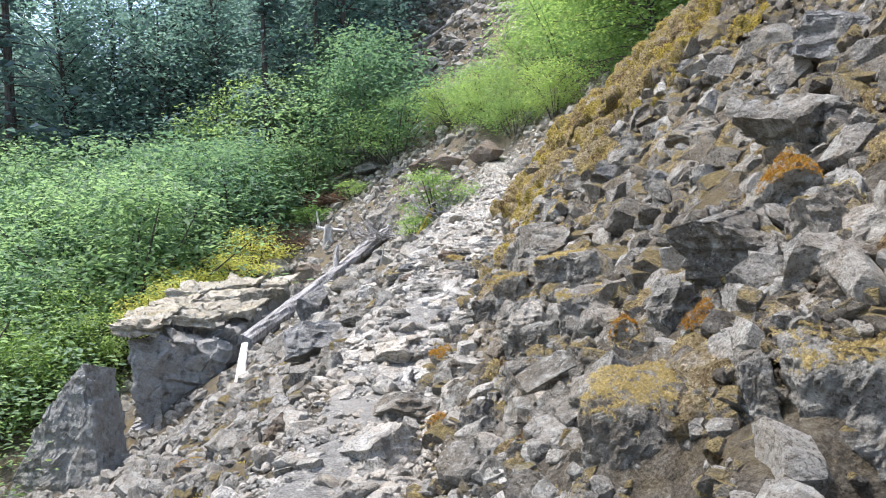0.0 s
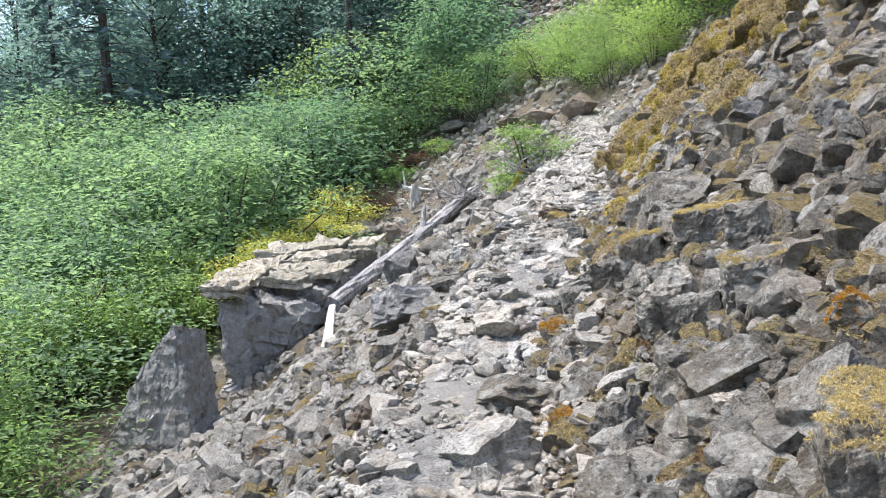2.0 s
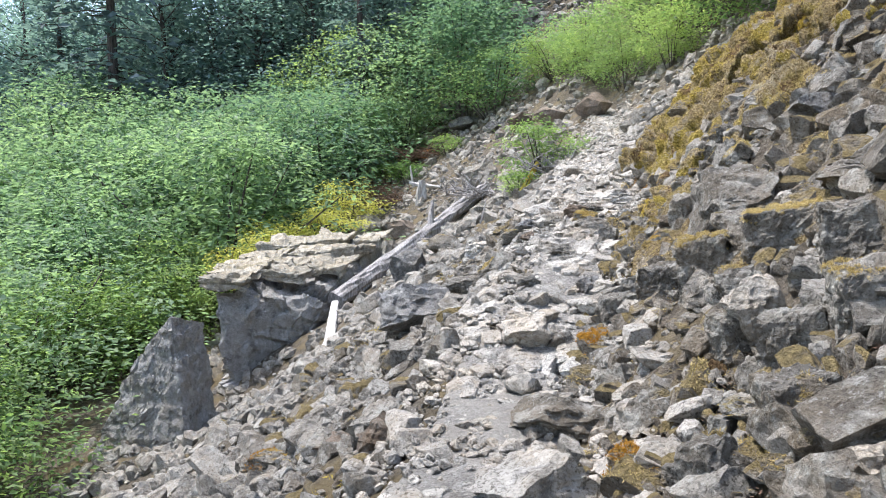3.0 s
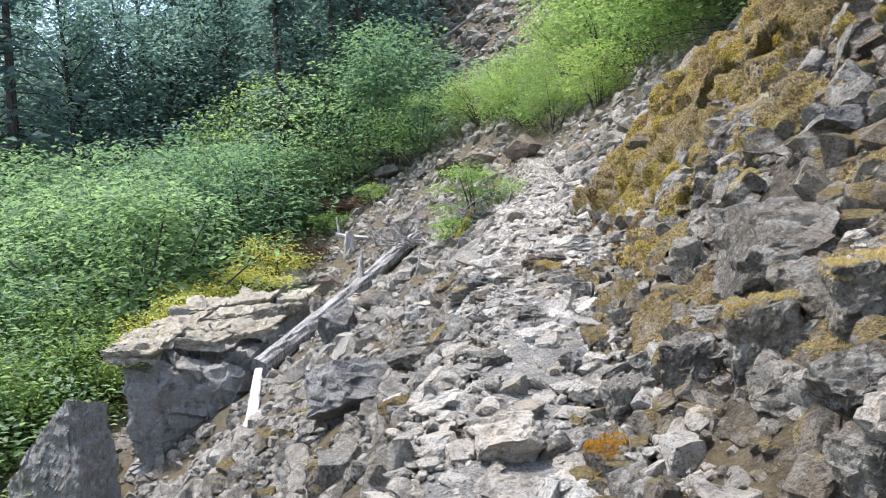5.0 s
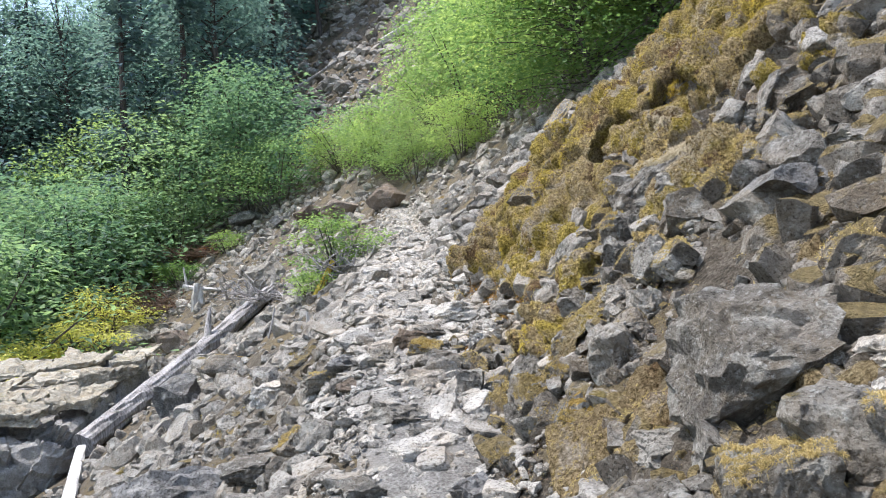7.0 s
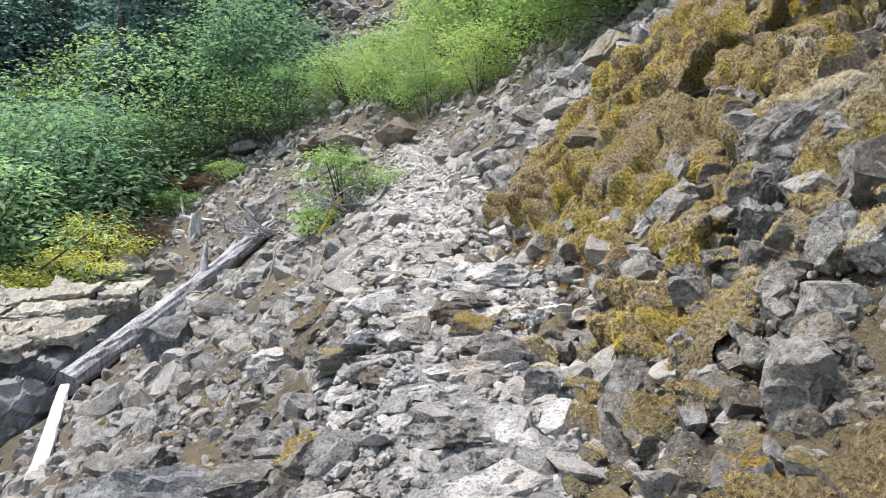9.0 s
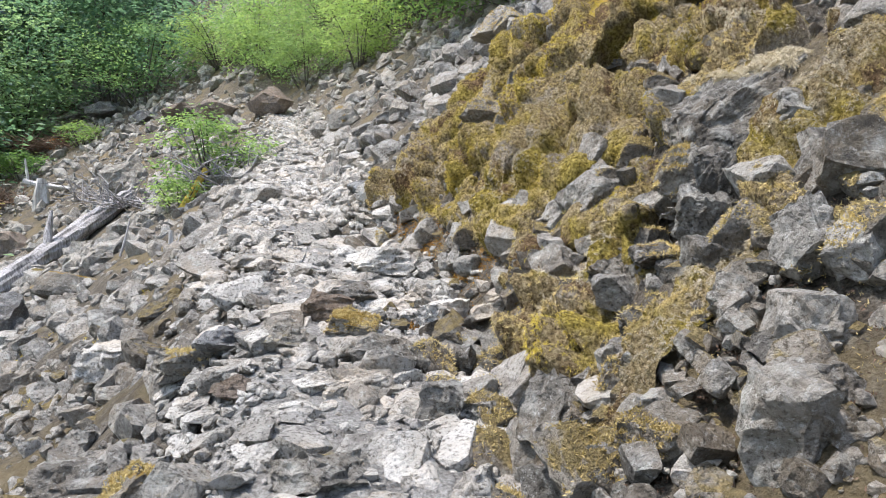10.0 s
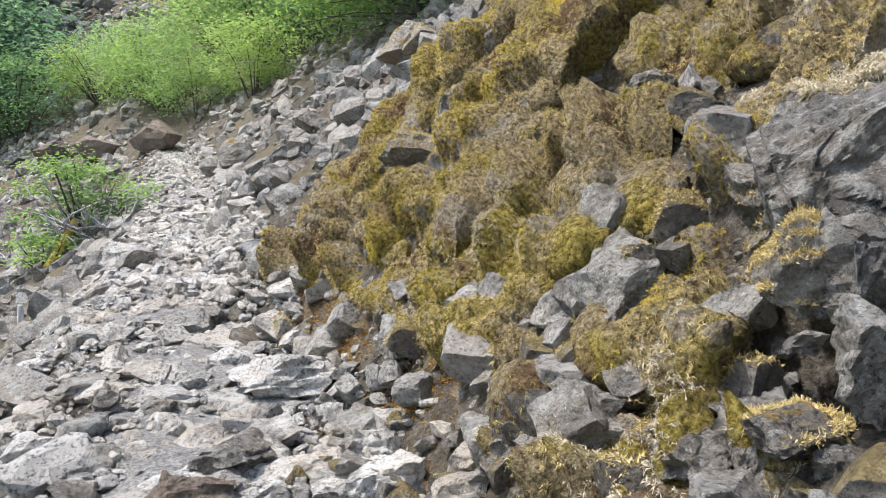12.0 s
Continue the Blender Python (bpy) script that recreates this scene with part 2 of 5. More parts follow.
MANTLE_BROWN = mantle_mat("withered_moss", (0.20, 0.15, 0.08), (0.40, 0.32, 0.19))

# ---- the lie of the land ----
TABLE = np.random.RandomState(7).rand(256, 256)


def grain(x, y, seed=0):
    """Smooth value noise of about -1 to 1, one cell a metre."""
    x, y = np.asarray(x, float) + 17.3 * seed, np.asarray(y, float) + 41.7 * seed
    i, j = np.floor(x).astype(int), np.floor(y).astype(int)
    u, v = x - i, y - j
    u, v = u * u * (3 - 2 * u), v * v * (3 - 2 * v)
    a, b = TABLE[i % 256, j % 256], TABLE[(i + 1) % 256, j % 256]
    c, d = TABLE[i % 256, (j + 1) % 256], TABLE[(i + 1) % 256, (j + 1) % 256]
    return 2 * ((a * (1 - u) + b * u) * (1 - v) + (c * (1 - u) + d * u) * v) - 1


def layers(x, y, size, octaves=4, seed=0):
    total, gain = 0.0, 1.0
    for n in range(octaves):
        total = total + gain * grain(np.asarray(x) / size * 2**n, np.asarray(y) / size * 2**n, seed + n)
        gain *= 0.5
    return total


PROFILE_Y = (-200, -10, 0, 3, 5, 6.5, 7.6, 9.2, 10.4, 12, 15, 18, 22, 26, 30, 34, 40, 50, 65, 90, 130, 1500)
PROFILE_Z = (-8, -0.7, 0.0, 0.08, 0.18, 0.35, 0.6, 1.0, 1.33, 1.58, 1.95, 2.4, 3.05, 3.75, 4.5, 5.6, 8.0, 13, 22, 38, 60, 75)
TRAIL_Y = (-200, 0, 3, 5, 7, 9, 12, 15, 18, 22, 30, 45, 1500)
TRAIL_X = (0, 0.0, -0.5, -0.7, -0.6, -0.15, 0.1, 0.15, 0.6, 1.4, 2.0, 3.0, 6)


def trail(y):
    return np.interp(y, TRAIL_Y, TRAIL_X)


def step(v, low, high):
    v = np.clip((np.asarray(v, float) - low) / (high - low), 0, 1)
    return v * v * (3 - 2 * v)


HOLLOWS = ((1.50, 9.56, 0.24, 0.50), (1.98, 11.28, 0.30, 0.40), (1.10, 2.72, 0.14, 0.30), (1.28, 11.35, 0.09, 0.2), (2.42, 10.85, 0.26, 0.30), (2.72, 10.45, 0.24, 0.25), (0.62, 2.72, 0.25, 0.25), (1.5, 2.15, 0.48, 0.65), (-8.3, 20.2, 1.9, 0.7))
BARE = ((0.62, 2.72, 0.27), (1.1, 2.7, 0.2), (1.45, 2.2, 0.42), (0.75, 3.1, 0.2), (1.42, 9.55, 0.28), (1.72, 9.6, 0.36), (1.95, 11.22, 0.32), (2.45, 10.85, 0.26), (2.72, 10.45, 0.22), (1.3, 9.3, 0.15))


def clear(x, y):
    """Away from the hollows and faces of the standing blocks."""
    good = np.ones(np.shape(x), bool)
    for bx, by, r in BARE:
        good &= (x - bx) ** 2 + (y - by) ** 2 > r * r
    return good


def ground_z(x, y, rough=True):
    """Height of the talus slope: a trodden bench across a hillside that falls to the left."""
    x, y = np.asarray(x, float), np.asarray(y, float)
    base = sum(np.interp(y + o, PROFILE_Y, PROFILE_Z) for o in (-0.8, 0, 0.8)) / 3
    u = x - sum(trail(y + o) for o in (-1.2, 0, 1.2)) / 3
    # up the bank, which bulges out as a mossy buttress between nine and thirteen metres on
    bulge = step(y, 8.2, 9.6) * (1 - step(y, 12.6, 14.0))
    foot = 0.35 + 0.35 * bulge
    up = np.maximum(u - foot, 0)
    up = 0.78 * up + bulge * 0.55 * np.minimum(up, 1.3)
    up = 60 * np.tanh(up / 60)
    down = np.maximum(-u - 0.45, 0)
    down = (0.62 + 0.14 * step(y, 6, 10) * (1 - step(y, 17, 22)) + 0.38 * step(y, 35, 80)) * down
    floor = 8 + 0.08 * np.maximum(y - 20, 0) + 0.55 * np.maximum(y - 52, 0)
    down = np.maximum(down, 1e-6)
    down = down * (1 + (down / floor) ** 4) ** -0.25
    z = base + up - down
    if rough:
        near = 1 - step(np.abs(u), 0.3, 1.6) * 1.0
        z = z + (0.10 - 0.07 * near) * layers(x, y, 1.7, 4, 3) + 0.25 * step(np.abs(u), 2, 8) * layers(x, y, 6.0, 2, 9)
        z = z + 0.13 * bulge * step(u, 0.7, 1.3) * layers(x, y, 0.8, 2, 14)
    for hx, hy, r, deep in HOLLOWS:
        z = z - deep * np.exp(-(((x - hx) ** 2 + (y - hy) ** 2) / r**2) ** 2)
    return z

# ---- mesh helpers ----
def mesh_of(name, verts, faces, material, smooth=False):
    """A mesh from arrays of corners and of triangles or quads."""
    verts, faces = np.asarray(verts, np.float32), np.asarray(faces, np.int32)
    me = bpy.data.meshes.new(name)
    n, k = faces.shape
    me.vertices.add(len(verts))
    me.vertices.foreach_set("co", verts.ravel())
    me.loops.add(n * k)
    me.loops.foreach_set("vertex_index", faces.ravel())
    me.polygons.add(n)
    me.polygons.foreach_set("loop_start", np.arange(0, n * k, k, dtype=np.int32))
    me.polygons.foreach_set("loop_total", np.full(n, k, np.int32))
    me.polygons.foreach_set("use_smooth", np.full(n, smooth, bool))
    me.materials.append(material)
    me.update(calc_edges=True)
    return me


def thing(name, data, label, category, group="", kind="", m=None):
    ob = tagged(new(name, data), label, category, group, kind)
    if m is not None:
        ob.matrix_world = m
    return ob


def part(name, data, parent, label="", kind=""):
    ob = tagged(new(name, data), label, kind=kind)
    ob.parent = parent
    return ob


def turns(n, rng, lie=0.5):
    """Random turns; lie: how far they tip from level, 0 to 1."""
    yaw = rng.rand(n) * 2 * np.pi
    a, b = (rng.rand(n) - 0.5) * np.pi * lie, (rng.rand(n) - 0.5) * np.pi * lie
    c, s = np.cos(yaw), np.sin(yaw)
    o, l = np.zeros(n), np.ones(n)
    rz = np.stack([c, -s, o, s, c, o, o, o, l], 1).reshape(n, 3, 3)
    c, s = np.cos(a), np.sin(a)
    rx = np.stack([l, o, o, o, c, -s, o, s, c], 1).reshape(n, 3, 3)
    c, s = np.cos(b), np.sin(b)
    ry = np.stack([c, o, s, o, l, o, -s, o, c], 1).reshape(n, 3, 3)
    return rx @ ry @ rz


def ball(level):
    bm = bmesh.new()
    bmesh.ops.create_icosphere(bm, subdivisions=level, radius=1)
    v = np.array([p.co[:] for p in bm.verts])
    f = np.array([[p.index for p in q.verts] for q in bm.faces])
    bm.free()
    return v, f


BALLS = {n: ball(n) for n in (1, 2, 3, 4, 5, 6)}


def lumps(v, size, seed):
    """Noise at points of space, from three flat layers."""
    return (layers(v[:, 0] + 3, v[:, 1] + 5 * v[:, 2], size, 3, seed) + layers(v[:, 1] + 9, v[:, 2] - 4 * v[:, 0], size, 3, seed + 5)) / 2


def rock_shape(seed, level=2, cuts=9, rough=0.05):
    """A broken block: a ball cut flat by planes, with worn and pitted faces."""
    rng = np.random.RandomState(seed)
    v, f = BALLS[level]
    v = v.copy() * 1.25
    planes = rng.randn(cuts, 3)
    planes[:3] = np.linalg.qr(rng.randn(3, 3))[0]
    planes[3:6] = -planes[:3] + 0.12 * rng.randn(3, 3)
    planes /= np.linalg.norm(planes, axis=1)[:, None]
    reach = 0.62 + 0.36 * rng.rand(cuts)
    for _ in range(2):
        for p, d in zip(planes, reach):
            over = np.maximum(v @ p - d, 0)
            v -= over[:, None] * p * 0.96
    if level > 1:
        n = v / np.linalg.norm(v, axis=1)[:, None]
        v += n * (rough * lumps(v * 1.6, 1.0, seed % 50))[:, None]
        if level > 3:
            v += n * (0.35 * rough * lumps(v * 6, 1.0, seed % 50 + 3))[:, None]
    return v / np.abs(v).max(0), f


SMALL = [rock_shape(100 + n, 1, 8) for n in range(12)]
MIDDLE = [rock_shape(200 + n, 2, 9, 0.12) for n in range(16)]
FINE = [rock_shape(300 + n, 3, 10, 0.13) for n in range(18)]


def heap(name, shapes, places, sizes, material, rng, lie=0.5):
    """Many stones joined in one mesh."""
    verts, faces, at = [], [], 0
    pick = rng.randint(len(shapes), size=len(places))
    for n, (v, f) in enumerate(shapes):
        here = pick == n
        if not here.any():
            continue
        p, s = places[here], sizes[here]
        r = turns(len(p), rng, lie)
        w = np.einsum("nij,nkj->nki", r, v[None] * s[:, None]) + p[:, None]
        verts.append(w.reshape(-1, 3))
        faces.append((f[None] + (np.arange(len(p)) * len(v))[:, None, None] + at).reshape(-1, 3))
        at += len(p) * len(v)
    return mesh_of(name, np.concatenate(verts), np.concatenate(faces), material)


# ---- ground ----
def spread(low, high, near_low, near_high, fine, growth):
    """Grid lines, fine between the near ends and ever wider beyond them."""
    mid = list(np.arange(near_low, near_high, fine))
    s, v = fine, mid[-1]
    while v < high:
        s *= growth
        v += s
        mid.append(v)
    s, v, before = fine, mid[0], []
    while v > low:
        s *= growth
        v -= s
        before.append(v)
    return np.array(before[::-1] + mid)


gx = spread(-1600, 1600, -3.5, 4.0, 0.10, 1.055)
gy = spread(-1600, 1600, 1.0, 16.0, 0.12, 1.05)
GX, GY = np.meshgrid(gx, gy)
GZ = ground_z(GX, GY)
GU = np.abs(GX - trail(GY))
GZ = GZ + (1 - step(GY, 18, 30)) * (0.02 + 0.05 * step(GU, 0.4, 1.2)) * layers(GX, GY, 0.45, 3, 21)
nx, ny = len(gx), len(gy)
ids = np.arange(nx * ny).reshape(ny, nx)
quads = np.stack([ids[:-1, :-1], ids[:-1, 1:], ids[1:, 1:], ids[1:, :-1]], -1).reshape(-1, 4)
thing("ground", mesh_of("ground", np.stack([GX, GY, GZ], -1).reshape(-1, 3), quads, GROUND, True), "stony brown soil of a steep talus slope", "ground", kind="structure")


# ---- loose stones ----
def talus(count, y0, y1, left, right, seed, power=1.0):
    """Places on the slope, by distance along the trail and across it."""
    rng = np.random.RandomState(seed)
    y = y0 + (y1 - y0) * rng.rand(count) ** power
    u = left + (right - left) * rng.rand(count)
    return trail(y) + u, y, u, rng


def open_slope(x, y):
    """Where stones lie bare: right of the edge of the thicket."""
    edge = np.interp(y, (0, 10, 14, 20, 24, 42, 48, 50), (-6.6, -7.4, -9.8, -12.5, -13.5, -14, -12, -4))
    back = np.interp(x, (-14, -7, -2, 2, 4, 9), (52, 55, 49, 42, 37, 33))
    return (x > edge) & (y < back)


def strew(name, label, shapes, material, count, y0, y1, left, right, seed, size, flat=0.6, sink=0.25, power=1.0, keep=None, lie=0.5, lift=0.0, far=False, single=0, tuft=None):
    x, y, u, rng = talus(count, y0, y1, left, right, seed, power)
    good = (open_slope(x, y) | far) & (clear(x, y) | (size[1] < 0.08))
    if keep is not None:
        good &= keep(x, y, u, rng)
    x, y, u = x[good], y[good], u[good]
    n = len(x)
    s = size[0] * (size[1] / size[0]) ** (rng.rand(n) ** 2.2)
    sizes = np.stack([s * (0.7 + 0.7 * rng.rand(n)), s * (0.6 + 0.5 * rng.rand(n)), s * (flat + 0.35 * rng.rand(n))], 1)
    z = ground_z(x, y) + lift + sizes[:, 2] * (0.5 - sink - 0.5 * rng.rand(n))
    places = np.stack([x, y, z], 1)
    if single:
        # the stones that lie nearest the trail are things of their own
        order = np.argsort(np.abs(u) + 0.12 * y)
        for k, turn in zip(order[:single], turns(single, rng, lie)):
            m = Matrix.Translation(places[k]) @ Matrix(turn.tolist()).to_4x4() @ Matrix.Diagonal((*sizes[k], 1))
            thing("rock", SINGLES[rng.randint(len(SINGLES))], "loose angular grey limestone rock in the scree", "rock", "loose scree rocks", m=m)
        places, sizes = places[order[single:]], sizes[order[single:]]
    me = heap(name, shapes, places, sizes, material, rng, lie)
    if tuft is not None:
        TUFTED.append(me)
    return thing(name, me, label, "stones", kind="stuff")


TUFTED = []
SINGLES = [mesh_of("rock", v, f, ROCK_ONE) for v, f in FINE]


def bank(y):
    return 0.35 + 0.35 * step(y, 8.2, 9.6) * (1 - step(y, 12.6, 14.0))


def off_trail(x, y, u, rng):
    return (np.abs(u + 0.05) > 0.55 + 0.2 * rng.rand(len(x)))


def on_buttress(x, y, u, rng):
    """Thick moss: the bank from nine metres on, and patches before it."""
    moss = step(y, 7.6, 9.2) * (1 - step(y, 13.0, 15.0)) * step(u, bank(y) - 0.1, bank(y) + 0.3)
    return rng.rand(len(x)) < moss


def off_buttress(x, y, u, rng):
    return off_trail(x, y, u, rng) & ~((y > 8.4) & (y < 13.4) & (u > bank(y) + 0.1) & (rng.rand(len(x)) < 0.75))


# the trodden strip itself, a thumb's breadth of pale fines over the soil
ty = np.concatenate([np.arange(-3, 20, 0.07), np.arange(20, 36, 0.25)])
tu = np.linspace(-1, 1, 25)
TY, TU = np.meshgrid(ty, tu, indexing="ij")
half = 0.62 + 0.22 * layers(TY, TU * 0 + 3, 1.3, 3, 51) + 0.12 * layers(TY, TU, 0.35, 2, 52)
TX = trail(TY) - 0.05 + TU * half
TZ = ground_z(TX, TY) + 0.035 - 0.06 * np.abs(TU) ** 3 + 0.02 * layers(TX, TY, 0.45, 3, 21) + 0.012 * layers(TX, TY, 0.12, 2, 53)
ids = np.arange(TX.size).reshape(TX.shape)
quads = np.stack([ids[:-1, :-1], ids[1:, :-1], ids[1:, 1:], ids[:-1, 1:]], -1).reshape(-1, 4)
thing("trail", mesh_of("trail", np.stack([TX, TY, TZ], -1).reshape(-1, 3), quads[:, ::-1], TRODDEN, True), "pale dusty trodden trail of crushed limestone", "trail", kind="structure")


def clear_of_log(x, y, u, rng):
    return off_trail(x, y, u, rng) & ~((np.abs(x + 6.3 - (y - 23.1) * 0.496) < 0.55) & (y > 17) & (y < 31.5)) & ~((np.abs(x + 6.2 + (y - 22.6) * 0.24) < 0.4) & (y > 16) & (y < 23))


strew("trail_gravel", "pale trodden limestone gravel along the trail", SMALL, ROCK_PALE, 9500, 0.5, 20, -0.8, 0.8, 31, (0.012, 0.05), 0.5, 0.0, 1.2, lift=0.025)
strew("trail_gravel", "pale trodden limestone chips along the far trail", SMALL, ROCK_PALE, 2800, 14, 34, -0.9, 1.0, 32, (0.03, 0.11), 0.45, 0.1, lift=0.025)
strew("trail_slabs", "pale flat limestone pieces bedded in the trail", MIDDLE, ROCK_PALE, 2100, 0.8, 28, -0.9, 0.9, 33, (0.04, 0.16), 0.35, 0.1, 1.1, lie=0.3, lift=0.02)
strew("trail_slabs", "grey limestone pieces bedded in the trail", MIDDLE, ROCK, 400, 0.8, 28, -0.9, 0.9, 44, (0.04, 0.15), 0.4, 0.1, 1.1, lie=0.4, lift=0.02)
strew("scree", "grey angular limestone scree on the slope", SMALL, ROCK, 13500, 0.5, 16, -6, 5.0, 34, (0.018, 0.07), 0.6, 0.05, 1.0, off_trail)
strew("scree", "small tan chips and litter on the bank", SMALL, ROCK_MOSSY, 7000, 0.8, 12.5, 0.25, 2.6, 47, (0.008, 0.032), 0.6, 0.0)
strew("scree", "grey lichened limestone rubble on the slope", FINE, ROCK, 620, 0.8, 10, -3.2, 0.4, 35, (0.06, 0.20), 0.5, 0.1, 1.0, off_buttress, 0.7, single=150)
strew("scree", "grey limestone rubble farther down the slope", MIDDLE, ROCK, 700, 7, 16, -5, 0.4, 48, (0.07, 0.21), 0.5, 0.1, 1.0, off_buttress, 0.7)
strew("scree", "grey lichened limestone rubble of the bank", FINE, ROCK, 380, 0.8, 10, 0.3, 3.0, 40, (0.06, 0.21), 0.5, 0.05, 1.0, None, 0.7, single=110)
strew("scree", "tan moss-stained limestone rubble of the bank", FINE, ROCK_MOSSY, 300, 0.8, 10, 0.3, 3.4, 45, (0.05, 0.19), 0.5, 0.05, 1.0, None, 0.7, tuft=1)
strew("scree", "limestone rubble at the foot of the bank", MIDDLE, ROCK, 900, 0.8, 4.5, 0.2, 2.4, 46, (0.03, 0.13), 0.55, 0.0, 1.0, None, 0.7)
strew("scree", "small grey limestone rubble on the slope", MIDDLE, ROCK, 2600, 0.8, 18, -6, 0, 39, (0.035, 0.13), 0.55, 0.1, 1.0, off_buttress, 0.7)
strew("scree", "small tan limestone rubble of the bank", MIDDLE, ROCK_MOSSY, 2000, 0.8, 14, 0.3, 4.2, 42, (0.03, 0.12), 0.55, 0.05, 1.0, None, 0.7)
strew("scree", "grey limestone rubble farther along the slope", MIDDLE, ROCK, 2300, 15, 26, -12, 7, 36, (0.06, 0.28), 0.55, 0.15, 1.0, clear_of_log, 0.7)
strew("scree", "grey limestone rubble at the far edge of the slope", SMALL, ROCK, 6200, 24, 56, -16, 10, 43, (0.08, 0.36), 0.55, 0.15, 1.0, clear_of_log, 0.7)
strew("scree", "moss-grown limestone rubble of the buttress", FINE, ROCK_MOSSY, 300, 8.5, 14, 0.4, 4.0, 37, (0.05, 0.16), 0.6, -0.15, 1.0, on_buttress, lift=0.03, tuft=1)
strew("scree", "grey lichened stones showing through the moss", FINE, ROCK, 150, 8.5, 14, 0.4, 4.0, 49, (0.04, 0.13), 0.6, -0.2, 1.0, on_buttress, lift=0.03, tuft=1)
strew("scree", "grey limestone blocks at the foot of the buttress", FINE, ROCK, 150, 8.6, 12.6, 0.5, 1.5, 50, (0.05, 0.16), 0.6, -0.2, 1.0, None, lift=0.04, single=50)
strew("scree", "grey limestone blocks jutting from the moss", FINE, ROCK, 34, 8.8, 13.2, 1.3, 3.4, 51, (0.08, 0.2), 0.6, -0.2, 1.0, None, lift=0.06, single=15)
strew("scree", "moss-stained limestone blocks below the buttress", FINE, ROCK_MOSSY, 130, 8.4, 10.4, 0.35, 2.2, 52, (0.05, 0.18), 0.6, 0.0, 1.0, None, 0.7, lift=0.03, tuft=1)
strew("scree", "grey limestone rubble below the big block", MIDDLE, ROCK, 1300, 8, 22, -13, -3.5, 53, (0.08, 0.30), 0.55, 0.1, 1.0, None, 0.7)
strew("scree", "moss-stained stones below the trail", FINE, ROCK_MOSSY, 230, 5.5, 14, -4, -0.65, 56, (0.05, 0.19), 0.55, 0.0, 1.0, off_trail, 0.7)
strew("scree", "brown chips filling the gaps between blocks", SMALL, ROCK_MOSSY, 1500, 1.6, 3.2, 0.7, 2.6, 57, (0.015, 0.07), 0.6, 0.0)
strew("scree", "brown-grey rubble high on the bank", MIDDLE, ROCK_MOSSY, 900, 4.5, 10, 1.7, 4.6, 54, (0.05, 0.2), 0.5, 0.05, 1.0, None, 0.7)
strew("scree", "grey blocks high on the bank", FINE, ROCK, 130, 4.5, 9.5, 1.7, 4.2, 55, (0.08, 0.24), 0.55, 0.0, 1.0, None, 0.7, single=60)
strew("scree", "grey scree of the open slope behind the thicket", SMALL, ROCK, 3500, 50, 100, -14, 18, 38, (0.2, 0.8), 0.5, 0.1, far=True)

# ---- boulders that can be told apart ----
STONES = {
    "grey": (ROCK_ONE, "grey lichened limestone block lying in the scree", "grey limestone blocks"),
    "dark": (ROCK_DARK, "dark grey limestone block lying in the scree", "dark limestone blocks"),
    "pale": (ROCK_WHITE, "pale freshly broken limestone block on the trail", "pale limestone blocks"),
    "brown": (ROCK_RED, "brown weathered limestone block lying in the scree", "brown limestone blocks"),
    "capped": (ROCK_CAPPED, "limestone block capped with rust-yellow moss", "moss-capped blocks"),
    "mossy": (ROCK_CAPPED, "limestone block half grown over with dry moss", "mossy blocks"),
}
CAPS = []


def boulder(kind, x, y, z, width, depth, height, yaw, seed):
    """A single block: its middle, its extent across, along and upward, and its turn."""
    material, label, group = STONES[kind]
    near = y < 13 and abs(x) < 3
    v, f = rock_shape(500 + seed, 4 if near else 3, 11, 0.14)
    v = v * np.array([width, depth, height]) * 0.56
    v = v + 0.016 * np.stack([lumps(v * 9 + n, 1.0, seed % 40 + n) for n in range(3)], 1)
    ob = thing("boulder", mesh_of("boulder", v, f, material), label, "rock", group, m=pose(x, y, z, 0, 0, yaw))
    if kind in ("capped", "mossy"):
        CAPS.append((v @ np.array(pose(0, 0, 0, 0, 0, yaw).to_3x3()).T + (x, y, z), f, kind))
    return ob


boulder("grey", 2.13, 4.68, 2.15, 0.64, 0.55, 0.39, -14, 5)
boulder("grey", 1.37, 3.77, 1.47, 0.53, 0.45, 0.34, -21, 6)
boulder("grey", 1.34, 3.85, 1.41, 0.32, 0.27, 0.22, -22, 7)
boulder("capped", 1.74, 3.88, 1.77, 0.35, 0.31, 0.36, 6, 8)
boulder("dark", 2.99, 5.71, 2.97, 0.65, 0.55, 0.54, 9, 9)
boulder("grey", 1.04, 3.65, 1.18, 0.24, 0.27, 0.32, -3, 10)
boulder("capped", 1.15, 3.45, 1.16, 0.24, 0.20, 0.19, 18, 11)
boulder("capped", 0.88, 3.84, 1.04, 0.18, 0.19, 0.22, 0, 12)
boulder("grey", 1.62, 3.36, 1.56, 0.24, 0.24, 0.28, -14, 13)
boulder("grey", 3.26, 7.49, 3.33, 0.54, 0.46, 0.44, -23, 14)
boulder("grey", 2.27, 6.77, 2.44, 0.57, 0.48, 0.30, -18, 15)
boulder("dark", 1.72, 6.26, 1.97, 0.32, 0.27, 0.27, -15, 16)
boulder("grey", 1.71, 4.06, 1.70, 0.32, 0.28, 0.27, 19, 17)
boulder("pale", 0.47, 4.03, 0.70, 0.19, 0.16, 0.13, 23, 18)
boulder("dark", -1.96, 10.69, 0.39, 0.78, 0.66, 0.55, 9, 19)
boulder("pale", -0.47, 4.96, 0.28, 0.54, 0.46, 0.31, -14, 20)
boulder("brown", -1.87, 6.73, -0.09, 0.44, 0.38, 0.17, -3, 21)
